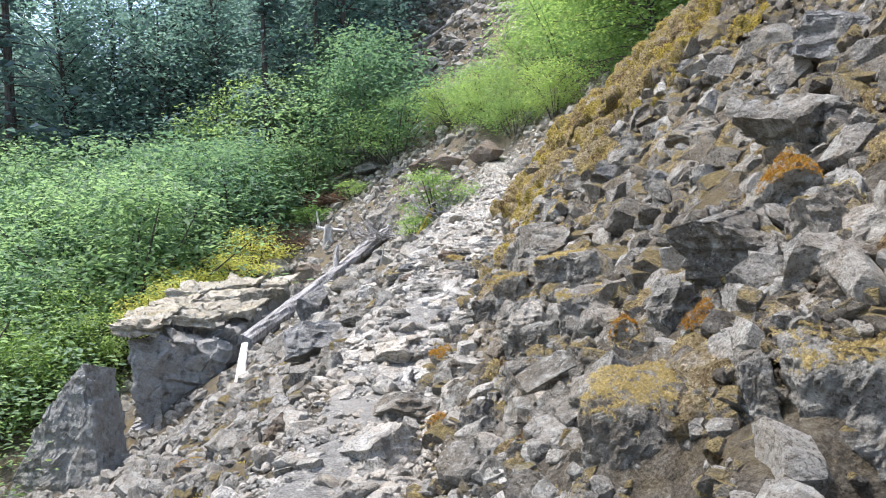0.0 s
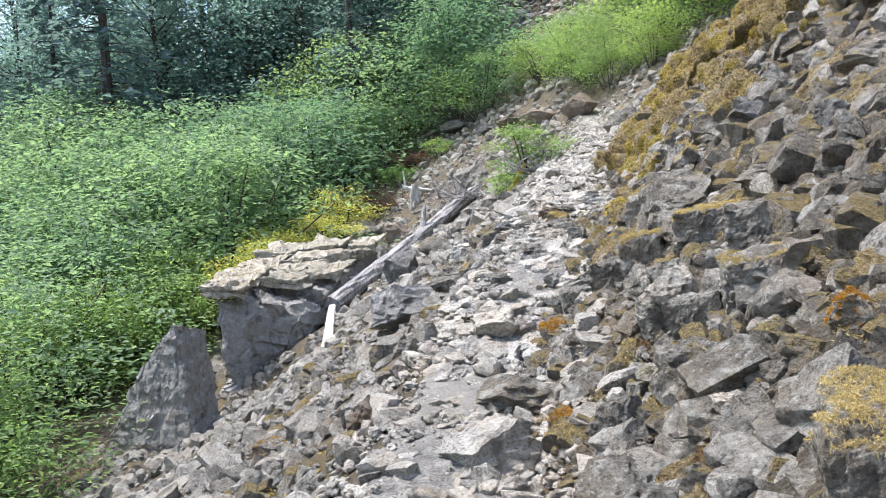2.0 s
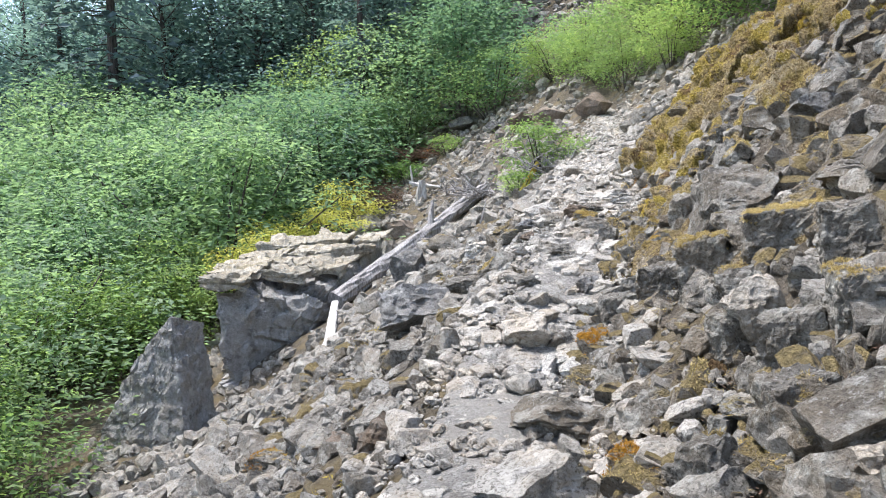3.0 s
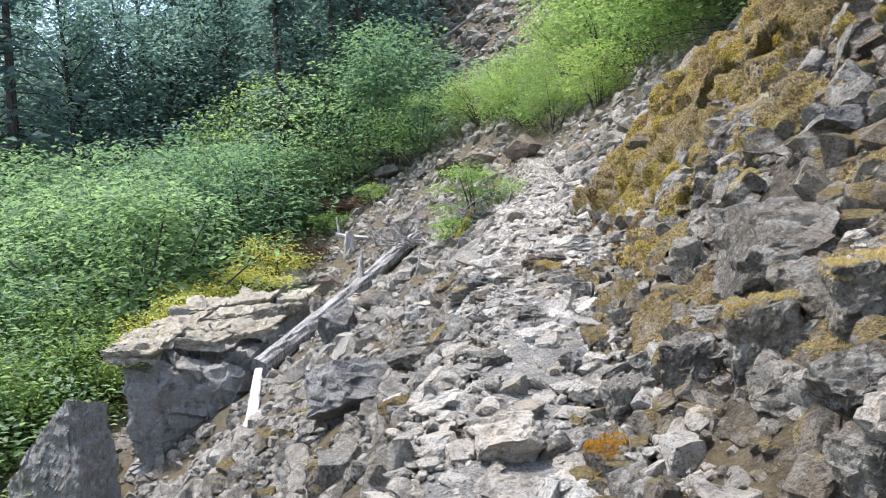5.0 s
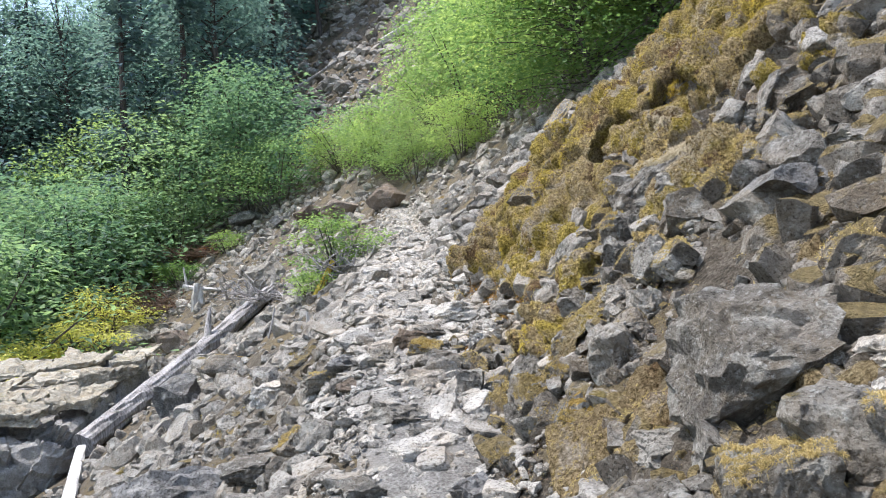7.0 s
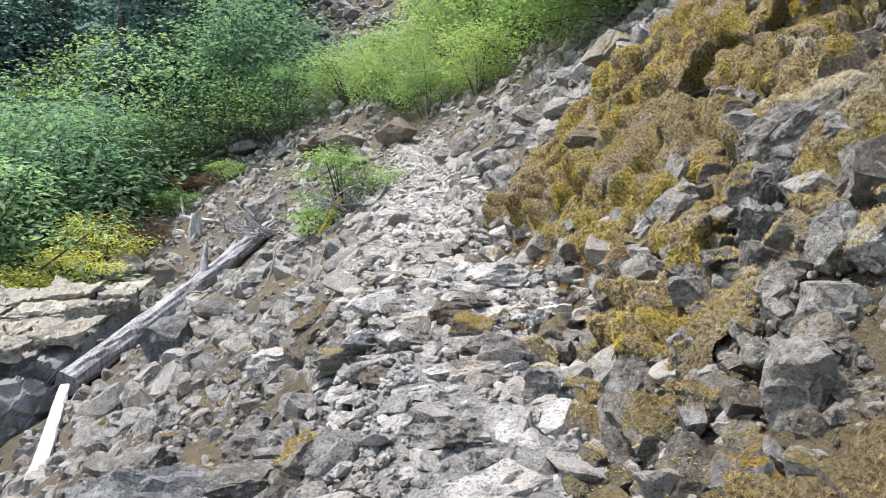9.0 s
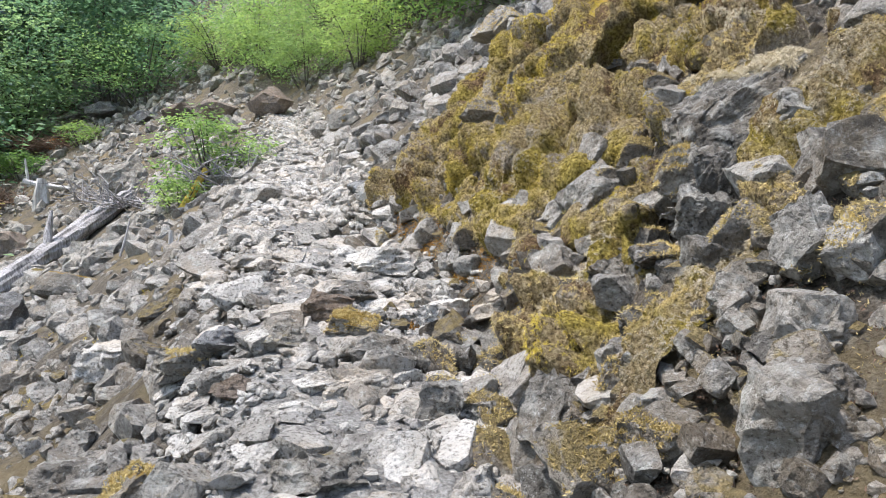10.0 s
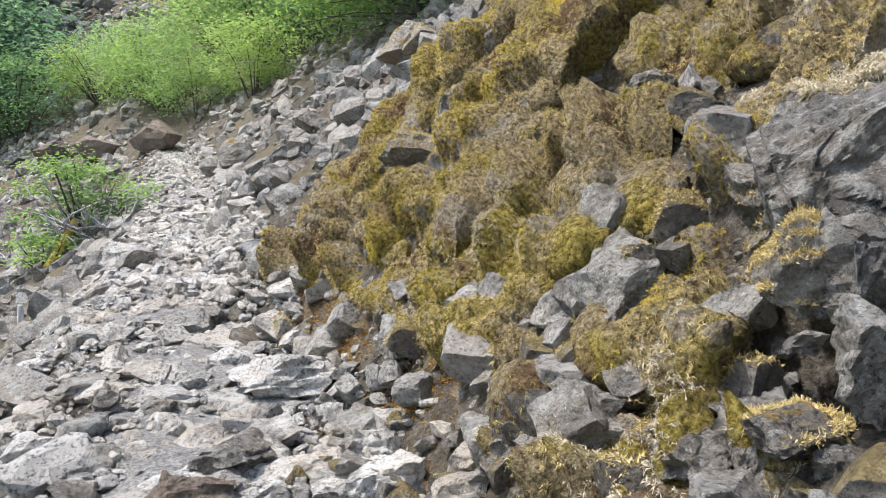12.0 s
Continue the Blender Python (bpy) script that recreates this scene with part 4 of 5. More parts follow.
# ---- dead wood ----
def tube(points, radii, sides=10, seed=0, ragged=0.0):
    """Corners and faces of a tapering, uneven pole along points."""
    pts = np.asarray(points, float)
    way = np.gradient(pts, axis=0)
    way /= np.linalg.norm(way, axis=1)[:, None]
    side = np.cross(way, (0.31, 0.17, 0.94))
    side /= np.linalg.norm(side, axis=1)[:, None]
    other = np.cross(way, side)
    a = np.linspace(0, 2 * np.pi, sides, endpoint=False)
    ring = side[:, None] * np.cos(a)[None, :, None] + other[:, None] * np.sin(a)[None, :, None]
    knots = 1 + ragged * grain(np.arange(len(pts))[:, None] * 0.35 + 0 * a, np.arange(sides)[None] * 0.9 + 0 * pts[:, :1], seed)
    v = pts[:, None] + ring * (np.asarray(radii, float)[:, None] * knots)[..., None]
    n = len(pts)
    v = np.concatenate([v.reshape(-1, 3), pts[:1], pts[-1:]])
    i, j = np.meshgrid(np.arange(n - 1), np.arange(sides), indexing="ij")
    q, k = i * sides + j, i * sides + (j + 1) % sides
    f = np.stack([q, k, k + sides, q, k + sides, q + sides], -1).reshape(-1, 3)
    e = np.arange(sides)
    low = np.stack([np.full(sides, n * sides), (e + 1) % sides, e], -1)
    top = np.stack([np.full(sides, n * sides + 1), (n - 1) * sides + e, (n - 1) * sides + (e + 1) % sides], -1)
    return v, np.concatenate([f, low, top])


def join(pieces):
    verts, faces, at = [], [], 0
    for v, f in pieces:
        verts.append(v), faces.append(f + at)
        at += len(v)
    return np.concatenate(verts), np.concatenate(faces)


def base_of(name, label, category, at, group=""):
    ob = tagged(new(name), label, category, group)
    ob.location = at
    return ob


def along(a, b, n, sag=0.0):
    t = np.linspace(0, 1, n)[:, None]
    return np.asarray(a) * (1 - t) + np.asarray(b) * t - np.array((0, 0, 1)) * sag * np.sin(np.pi * t)


def fallen_log():
    root = Vector((-6.3, 23.1, -0.84))
    top = np.array((3.75, 7.6, 3.34))
    ob = base_of("fallen_log", "long silver-grey weathered log lying up the scree", "log", root)
    line = along((0, 0, 0), top, 60, 0.05)
    part("trunk", mesh_of("trunk", *tube(line, np.linspace(0.28, 0.23, 60), 26, 3, 0.16), DEADWOOD), ob)
    stub = along(top * 0.58, top * 0.58 + (0.05, 0.35, 1.0), 8)
    part("branch_stub", mesh_of("branch_stub", *tube(stub, np.linspace(0.13, 0.04, 8), 9, 6, 0.3), DEADWOOD), ob)
    for n, (d, r) in enumerate((((0.15, 0.5, 0.38), 0.09), ((-0.1, 0.55, 0.12), 0.07), ((0.28, 0.35, 0.1), 0.06))):
        part("splinter", mesh_of("splinter", *tube(along(top * 0.985, top + np.array(d), 6), np.linspace(r, 0.015, 6), 7, n, 0.3), DEADWOOD), ob)


def split_board():
    ob = base_of("split_log", "bleached split log half running down from the fallen log", "log", (-6.2, 22.7, -0.82))
    line = along((0, 0, 0), (1.28, -5.4, -0.42), 30, 0.03)
    v, f = tube(line, np.linspace(0.10, 0.13, 30), 14, 4, 0.12)
    v[:, 2] = np.minimum(v[:, 2], np.interp(v[:, 1], (-5.4, 0), (-0.37, 0.05)))
    part("board", mesh_of("board", v, f, BLEACHED), ob)


def snag(name, label, at, pieces, material):
    ob = base_of(name, label, "dead wood", at)
    for n, (a, b, r0, r1) in enumerate(pieces):
        part("limb", mesh_of("limb", *tube(along(a, b, 12, 0.03), np.linspace(r0, r1, 12), 9, n + 2, 0.3), material), ob)
    return ob


def dead_brush(name, label, at, reach, count, seed, material, thick=0.012, rise=0.6):
    """A tangle of bare twigs."""
    rng = np.random.RandomState(seed)
    pieces = []
    for _ in range(count):
        a = (rng.rand(3) - 0.5) * (reach, reach, 0.2)
        d = rng.randn(3) * (1, 1, rise) * reach * 0.4 + (0, 0, rise * reach * 0.3)
        mid = a + 0.5 * d + rng.randn(3) * reach * 0.06
        pieces.append(tube(np.array([a, mid, a + d]), [thick, thick * 0.8, thick * 0.25], 4, 1))
    return thing(name, mesh_of(name, *join(pieces), material), label, "dead brush", kind="stuff", m=pose(*at))


fallen_log()
split_board()
snag("broken_stump", "bleached broken stump with splintered pale wood", (-6.0, 37.6, 2.1), (
    ((0, 0, -0.3), (0.1, 0, 1.2), 0.34, 0.16), ((-0.3, 0, 0.9), (-0.45, 0.1, 1.9), 0.07, 0.03), ((-0.5, 0, 1.1), (1.0, 0.1, 0.85), 0.12, 0.07), ((0.5, -0.2, -0.3), (0.75, -0.1, 0.35), 0.28, 0.2)), BLEACHED)
snag("far_fallen_log", "pale fallen trunk on the far scree", (4.9, 62.6, 22.1), (((0, 0, 0), (4.0, -3.2, 1.6), 0.35, 0.2),), BLEACHED)
snag("far_fallen_log", "dark fallen pole on the far scree", (-3.0, 60.0, 17.2), (((0, 0, 0), (4.2, -1.5, 2.2), 0.14, 0.08),), DEADWOOD)
snag("broken_log", "pale broken log at the edge of the thicket", (-2.0, 48.0, 9.1), (((0, 0, 0), (1.3, -0.3, 1.2), 0.26, 0.2), ((0.2, -0.2, -0.2), (1.0, -0.5, 0.4), 0.22, 0.12)), BLEACHED)
snag("dead_snag", "thin grey dead trunk leaning on the ridge boulder", (4.55, 18.9, 4.7), (((0, 0, 0), (0.55, 0.5, 1.15), 0.07, 0.04), ((0.2, 0.2, 0.4), (0.45, 0.1, 0.8), 0.025, 0.01)), DEADWOOD)
snag("wood_stake", "short bleached stick standing among the stones", (-1.05, 18.4, 1.42), (((0, 0, 0), (0.02, 0, 0.36), 0.035, 0.03), ((0.04, 0, 0), (0.14, 0, 0.3), 0.025, 0.01)), BLEACHED)
snag("wood_stake", "thin grey dead stick slanting out of the stones", (-1.9, 20.6, 1.3), (((0, 0, 0), (0.16, 0.05, 0.62), 0.022, 0.012),), DEADWOOD)
snag("mossy_stem", "moss-covered dead stem bending up beside the shrub", (-0.95, 23.6, 2.1), (((0, 0, 0), (0.5, 0.3, 0.9), 0.09, 0.06),), MOSS_OLIVE)
for n, (x, y, r) in enumerate(((-2.2, 29.6, 1.5), (-3.4, 33.5, 1.9), (-0.2, 24.0, 1.3), (0.4, 25.5, 1.2))):
    dead_brush("deadwood_tangle", "tangle of bare silver-grey dead branches", (x, y, float(ground_z(x, y)) + 0.1), r, 60, 60 + n, DEADWOOD, 0.022)
for n, (x, y, r) in enumerate(((-9.5, 44.0, 3.2), (-8.2, 41.0, 2.6), (-10.8, 38.5, 3.0), (-7.0, 46.5, 2.4))):
    dead_brush("brown_brush", "brown dry brushwood heap beside the thicket", (x, y, float(ground_z(x, y)) + 0.1), r, 320, 70 + n, TWIG_BROWN, 0.02, 0.35)


# ---- shrubs and trees ----
def leaves(points, ways, size, rng, slim=0.55):
    """Folded, pointed leaves: at each point two triangles on each side of a rib."""
    n = len(points)
    a = ways / np.linalg.norm(ways, axis=1)[:, None]
    b = np.cross(a, rng.randn(n, 3) * 0.35 + (0, 0, 1))
    b /= np.linalg.norm(b, axis=1)[:, None]
    c = np.cross(b, a)
    s = (size * (0.6 + 0.8 * rng.rand(n)))[:, None]
    v = np.stack([points, points + s * (0.5 * a + slim * 0.5 * b + 0.12 * c), points + s * a, points + s * (0.5 * a - slim * 0.5 * b + 0.12 * c)], 1)
    i = np.arange(n)[:, None] * 4
    return v.reshape(-1, 3), np.concatenate([i + (0, 1, 2), i + (0, 2, 3)], 1).reshape(-1, 3)


def sprays(tips, per, reach, size, rng, flat=0.3):
    """Leaves in flat tiers round the tips of twigs."""
    n = len(tips) * per
    off = rng.randn(n, 3) * (reach, reach, reach * flat)
    p = np.repeat(tips, per, 0) + off
    ways = off * (1, 1, 0.3) + rng.randn(n, 3) * reach * (0.5, 0.5, 0.25) + (0, 0, -0.25 * reach)
    return leaves(p, ways, size, rng)


def shrub(label, material, seed, radius=1.3, height=2.2, tips=70, per=26, size=0.10, group="shrubs of the thicket"):
    """A many-stemmed shrub with tiers of leaves; its middle stands at the origin."""
    rng = np.random.RandomState(seed)
    ob = base_of("shrub", label, "shrub", (0, 0, 0), group)
    a, r = rng.rand(tips) * 2 * np.pi, radius * np.sqrt(rng.rand(tips))
    r *= 0.75 + 0.5 * (grain(a * 1.3, a * 0.7, seed) > 0)
    h = height * (0.06 + 0.94 * rng.rand(tips) ** 0.75) * (1.05 - 0.45 * (r / radius / 1.25) ** 2)
    end = np.stack([r * np.cos(a), r * np.sin(a), h], 1)
    stems = []
    for e in end[:: max(1, tips // 10)]:
        low = np.array((e[0] * 0.12, e[1] * 0.12, -0.25))
        stems.append(tube(np.array([low, (low + e) / 2 + (0, 0, 0.12 * height), e]), [0.03, 0.02, 0.006], 5))
    part("branchwork", mesh_of("branchwork", *join(stems), BARK), ob, kind="stuff")
    part("foliage", mesh_of("foliage", *sprays(end, per, 0.15 * radius, size, rng, 0.4), material), ob)
    return ob


def stand(x, y):
    return float(ground_z(x, y)) - 0.1


GREEN = [shrub("dense bright green shrub on the slope", LEAF_GREEN, 80 + n, 1.5, 2.3, 150, 48, 0.078) for n in range(4)]
DEEP = [shrub("dense dark green shrub on the slope, tinted blue as haze", LEAF_HAZED_DEEP, 90 + n, 1.6, 2.5, 150, 38, 0.10) for n in range(3)]
LIME = [shrub("tall lime-green shrub with tiered leaves", LEAF_LIME, 95 + n, 1.7, 2.4, 150, 42, 0.105) for n in range(3)]
YELLOW = [shrub("yellowing shrub beside the big block", LEAF_YELLOW, 99 + n, 1.1, 1.2, 60, 44, 0.085) for n in range(2)]
FIRST = set()


def plant(kind, x, y, scale, yaw, lift=1.0, z=None):
    source = kind
    m = pose(x, y, stand(x, y) if z is None else z, 0, 0, yaw) @ Matrix.Diagonal((scale, scale, scale * lift, 1))
    if source in FIRST:
        copy_thing(source, m)
    else:
        FIRST.add(source)
        source.matrix_basis = m


def thicket():
    rng = np.random.RandomState(5)
    done = 0
    kept = []
    for _ in range(4000):
        x, y = -34 + 46 * rng.rand(), 8 + 52 * rng.rand()
        edge = np.interp(y, (8, 11, 14, 18, 20, 26, 32, 40, 47, 50), (-7.2, -8.4, -10.5, -14.0, -15.0, -13.6, -12.2, -11.9, -10.5, -3))
        back = np.interp(x, (-14, -7, -2, 2, 4, 7, 10), (45, 50, 45, 38, 33, 28, 27))
        if not (x < edge - 1.5 or y > back) or (x > -5 and y > 49.5) or (x > -2.5 and y > 46.5) or y < 12.5 or (x + 10.6) ** 2 + (y - 31) ** 2 < 11 or x > 3 + 0.18 * y or (x > 4.5 and y < 33):
            continue
        gap = 1.55 + 0.045 * max(y - 14, 0)
        if any((x - a) ** 2 + (y - b) ** 2 < gap * gap for a, b in kept):
            continue
        kept.append((x, y))
        far = step(y, 26, 40)
        if x > -3 and y < 52:
            kind = LIME[rng.randint(3)] if rng.rand() < 0.5 else GREEN[rng.randint(4)]
        elif y < 28 and rng.rand() < 0.35:
            kind = LIME[rng.randint(3)]
        elif rng.rand() < 0.05 + 0.7 * far:
            kind = DEEP[rng.randint(3)]
        else:
            kind = GREEN[rng.randint(4)]
        s = 1.05 + 0.5 * rng.rand() + (0.25 + 0.15 * (x < -7)) * far - 0.3 * (x > -4)
        plant(kind, x, y, s, 360 * rng.rand(), 0.85 + 0.3 * rng.rand())
        done += 1
        if done > 240:
            break


thicket()
for x, y, s, a in ((-11.6, 29.0, 1.2, 10), (-10.6, 31.5, 1.2, 80), (-10.4, 29.6, 1.0, 150), (-9.6, 34.0, 1.2, 220), (-11.6, 33.0, 1.5, 300), (-9.4, 37.0, 1.3, 70)):
    plant(YELLOW[int(a) // 10 % 2], x, y, s, a, z=float(ground_z(x, y)) + (1.7 if y < 31 else 1.0))
LONE = shrub("lime-green shrub growing out of the bare scree", LEAF_LIME, 120, 1.35, 1.7, 46, 60, 0.11, "shrubs on the scree")
plant(LONE, -0.35, 24.7, 1.0, 0)
LOW = shrub("low lime-green shrub among dead branches", LEAF_LIME, 121, 1.0, 0.9, 30, 40, 0.11, "shrubs on the scree")
plant(LOW, -1.0, 23.9, 0.8, 40)
for x, y, s in ((-7.6, 43.5, 1.0), (-5.4, 44.5, 0.9), (-9.0, 45.5, 1.0)):
    plant(LOW, x, y, s * 1.6, 90 * s)
ORANGE = shrub("small shrub with orange dying leaves", leaf_mat("orange_leaves", (0.30, 0.10, 0.03), (0.55, 0.22, 0.08)), 122, 0.4, 0.5, 14, 16, 0.08, "shrubs on the scree")
plant(ORANGE, -6.6, 46.2, 1.2, 0)


def crown_tree(name, label, category, seed, height, spread_r, trunk, material, tips, per, size, bare=0.35, lean=0.0, group="forest trees"):
    """A broadleaf tree: trunk, limbs and a crown of many small sprays."""
    rng = np.random.RandomState(seed)
    ob = base_of(name, label, category, (0, 0, 0), group)
    t = np.linspace(0, 1, 14)
    line = np.stack([lean * t * height + 0.15 * np.sin(t * 5 + seed), 0.15 * np.cos(t * 4 + seed) - 0.15, -0.6 + t * height * 0.92], 1)
    part("trunk", mesh_of("trunk", *tube(line, trunk * (1 - 0.85 * t), 10, seed % 9, 0.1), BARK), ob)
    ends, limbs = [], []
    for _ in range(tips):
        h = bare + (1 - bare) * rng.rand() ** 0.9
        start = np.array([np.interp(h * 0.85, t, line[:, k]) for k in range(3)])
        a, r = rng.rand() * 2 * np.pi, spread_r * (0.25 + 0.75 * rng.rand()) * (1.1 - 0.75 * max(h - 0.35, 0) ** 1.4)
        end = start + (r * np.cos(a), r * np.sin(a), height * 0.13 * rng.rand())
        ends.append(end)
        if rng.rand() < 0.35:
            limbs.append(tube(np.array([start, (start + end) / 2 + (0, 0, 0.2), end]), [trunk * 0.22, trunk * 0.12, 0.012], 5))
    part("branchwork", mesh_of("branchwork", *join(limbs), BARK), ob, kind="stuff")
    part("crown", mesh_of("crown", *sprays(np.array(ends), per, spread_r * 0.2, size, rng, 0.35), material), ob)
    return ob


def conifer(label, seed, height, spread_r, trunk, group="forest trees"):
    rng = np.random.RandomState(seed)
    ob = base_of("conifer", label, "tree", (0, 0, 0), group)
    t = np.linspace(0, 1, 10)
    part("trunk", mesh_of("trunk", *tube(np.stack([0 * t, 0.1 * np.sin(4 * t), -0.6 + height * t], 1), trunk * (1 - 0.9 * t), 10, 2, 0.08), BARK), ob)
    ends, boughs = [], []
    for _ in range(90):
        h = 0.18 + 0.8 * rng.rand()
        r, a = spread_r * (1.05 - h) * (0.6 + 0.5 * rng.rand()), rng.rand() * 2 * np.pi
        start = np.array((0, 0, height * h))
        end = start + (r * np.cos(a), r * np.sin(a), -0.22 * r)
        boughs.append(tube(np.array([start, (start + end) / 2 + (0, 0, 0.15), end]), [0.05, 0.03, 0.01], 4))
        for k in (0.4, 0.62, 0.82, 1.0):
            ends.append(start + (end - start) * k)
    part("branchwork", mesh_of("branchwork", *join(boughs), BARK), ob, kind="stuff")
    part("needles", mesh_of("needles", *sprays(np.array(ends), 5, 0.5, 0.6, rng, 0.28), NEEDLE_HAZED), ob)
    return ob


BROAD = [crown_tree("forest_tree", "tall broadleaf tree in the shaded forest, leaves tinted blue as haze", "tree", 140 + n, 17 + 2 * n, 4.6, 0.30, LEAF_HAZED_FOREST, 180, 30, 0.34, 0.2, -0.05) for n in range(4)]
FIRS = [conifer("tall conifer in the shaded forest, needles tinted blue as haze", 150 + n, 22 + 2 * n, 4.4, 0.42) for n in range(3)]


def forest():
    rng = np.random.RandomState(9)
    kept = []
    for _ in range(3000):
        x, y = -70 + 85 * rng.rand(), 51 + 55 * rng.rand()
        strip = np.interp(y, (46, 60, 75, 110), (-13, -4.5, 1.0, 10))
        if x > strip - 1 and not (x > 14 + 0.1 * y and y > 70):
            continue
        if x < -14 and (rng.rand() < 0.6 or y < 58):
            continue
        if x < -30 and y < 34 + 0.5 * abs(x + 30):
            continue
        gap = 3.4 if y < 65 else 4.0
        if any((x - a) ** 2 + (y - b) ** 2 < gap * gap for a, b in kept):
            continue
        kept.append((x, y))
        kind = FIRS[rng.randint(3)] if rng.rand() < 0.28 else BROAD[rng.randint(4)]
        plant(kind, x, y, 0.8 + 0.4 * rng.rand(), 360 * rng.rand() if kind in FIRS else 40 * rng.rand() - 20, 0.9 + 0.25 * rng.rand())
        if len(kept) > 130:
            break


forest()
for n, (x, y, s) in enumerate(((-29.5, 52.0, 1.2), (-36.0, 66.0, 1.1), (-22.0, 66.0, 1.1))):
    plant(FIRS[n], x, y, s, 70 * n, 1.1)
MAPLE = [crown_tree("maple_tree", "bright lime-green maple spreading over the ridge", "tree", 160 + n, 7.5, 3.6, 0.13, LEAF_LIME, 260, 60, 0.17, 0.02, -0.08, "trees on the ridge") for n in range(2)]
for n, (x, y, s) in enumerate(((7.4, 25.6, 0.9), (9.6, 26.0, 1.0), (11.5, 28.5, 1.1), (8.2, 30.0, 1.0), (12.0, 33.0, 1.1))):
    plant(MAPLE[n % 2], x, y, s, 55 * n)


def far_woods():
    """Crowns of the wooded hillside behind the nearer trunks, past counting."""
    rng = np.random.RandomState(19)
    x, y = -46 + 70 * rng.rand(5200), 78 + 60 * rng.rand(5200)
    good = (x < np.interp(y, (75, 110, 140), (-1.5, 5, 9))) & (x > -0.40 * y)
    x, y = x[good], y[good]
    tips = np.stack([x, y, ground_z(x, y) + 1 + 15 * rng.rand(len(x))], 1)
    # the blue of these crowns is haze put into the leaf colour
    thing("far_woods", mesh_of("far_woods", *sprays(tips, 9, 1.1, 1.1, rng, 0.35), LEAF_HAZED_FOREST), "dense woods on the hillside, leaves tinted blue as haze", "woods", kind="stuff")


far_woods()

# ---- moss ----
def fronds(points, normals, size, rng, per=1):
    """Short dry moss shoots, standing off the surface and drooping."""
    p, nrm = np.repeat(points, per, 0), np.repeat(normals, per, 0)
    n = len(p)
    p = p + rng.randn(n, 3) * size * 0.5
    way = nrm * 0.7 + rng.randn(n, 3) * 0.6 + np.array((0, 0, -0.1))
    way /= np.linalg.norm(way, axis=1)[:, None]
    side = np.cross(way, rng.randn(n, 3))
    side /= np.linalg.norm(side, axis=1)[:, None]
    s = (size * (0.5 + rng.rand(n)))[:, None]
    v = np.stack([p - side * s * 0.17, p + side * s * 0.17, p + way * s], 1)
    return v.reshape(-1, 3), np.arange(3 * n).reshape(-1, 3)


def tufts_of(points, normals, size, rng, blades=11):
    """Feathery tufts: bent blades that spread from one foot."""
    p, nrm = np.repeat(points, blades, 0), np.repeat(normals, blades, 0)
    n = len(p)
    way = nrm * 0.75 + rng.randn(n, 3) * 0.55
    way /= np.linalg.norm(way, axis=1)[:, None]
    side = np.cross(way, rng.randn(n, 3))
    side /= np.linalg.norm(side, axis=1)[:, None]
    s = np.repeat(size * (0.5 + 0.9 * rng.rand(len(points))), blades)[:, None] * (0.7 + 0.5 * rng.rand(n, 1))
    mid, tip = p + way * s * 0.55, p + way * s * 0.85 + side * s * 0.25 + np.array((0, 0, -0.3)) * s
    across = np.cross(way, side) * s * 0.042
    v = np.stack([p, mid - across, mid + across, tip], 1)
    i = np.arange(n)[:, None] * 4
    return v.reshape(-1, 3), np.concatenate([i + (0, 1, 2), i + (1, 3, 2)], 1).reshape(-1, 3)


def surface(x, y):
    """Place and normal on the slope."""
    e = 0.05
    z = ground_z(x, y)
    n = np.stack([-(ground_z(x + e, y) - z) / e, -(ground_z(x, y + e) - z) / e, np.ones_like(z)], -1)
    return np.stack([x, y, z], -1), n / np.linalg.norm(n, axis=-1)[..., None]


def moss_sheet(name, label, material, count, y0, y1, u0, u1, seed, size, mask, lift=0.02):
    rng = np.random.RandomState(seed)
    y = y0 + (y1 - y0) * rng.rand(count)
    u = u0 + (u1 - u0) * rng.rand(count)
    x = trail(y) + u
    good = (mask(x, y, u) > rng.rand(count)) & clear(x, y)
    p, n = surface(x[good], y[good])
    return thing(name, mesh_of(name, *fronds(p + n * lift, n, size, rng, 3), material), label, "moss", kind="stuff")


def cushions(name, label, body, material, count, y0, y1, u0, u1, seed, size, mask, shoot=0.020, dense=190, flat=0.45, proud=0.05):
    """Rounded moss cushions grown over stones, furred with shoots."""
    rng = np.random.RandomState(seed)
    y = y0 + (y1 - y0) * rng.rand(count)
    u = u0 + (u1 - u0) * rng.rand(count)
    x = trail(y) + u
    good = (mask(x, y, u) > rng.rand(count)) & clear(x, y)
    p, n = surface(x[good], y[good])
    v0, f0 = BALLS[3]
    bodies, hair = [], []
    for k, (q, m) in enumerate(zip(p, n)):
        s = size[0] + (size[1] - size[0]) * rng.rand() ** 1.7
        v = v0 * (1 + 0.22 * lumps(v0 * 0.8 + k, 1.0, k % 40) + 0.05 * lumps(v0 * 2.5 + k, 1.0, k % 30))[:, None] * s * (0.8 + 0.6 * rng.rand(3))
        v = v - (v @ m)[:, None] * m * flat
        c = q + m * s * proud
        bodies.append((v * 0.93 + c, f0))
        pick = rng.randint(len(v), size=int(dense * (s / 0.2) ** 1.6))
        out = v[pick] / np.linalg.norm(v[pick], axis=1)[:, None]
        facing = v[pick] @ m > -0.1 * s
        hair.append(tufts_of(v[pick][facing] + c, out[facing], shoot, rng, 6))
    thing(name, mesh_of(name, *join(bodies), body, True), label, "moss", kind="stuff")
    thing(name, mesh_of(name, *join(hair), material), label, "moss", kind="stuff")


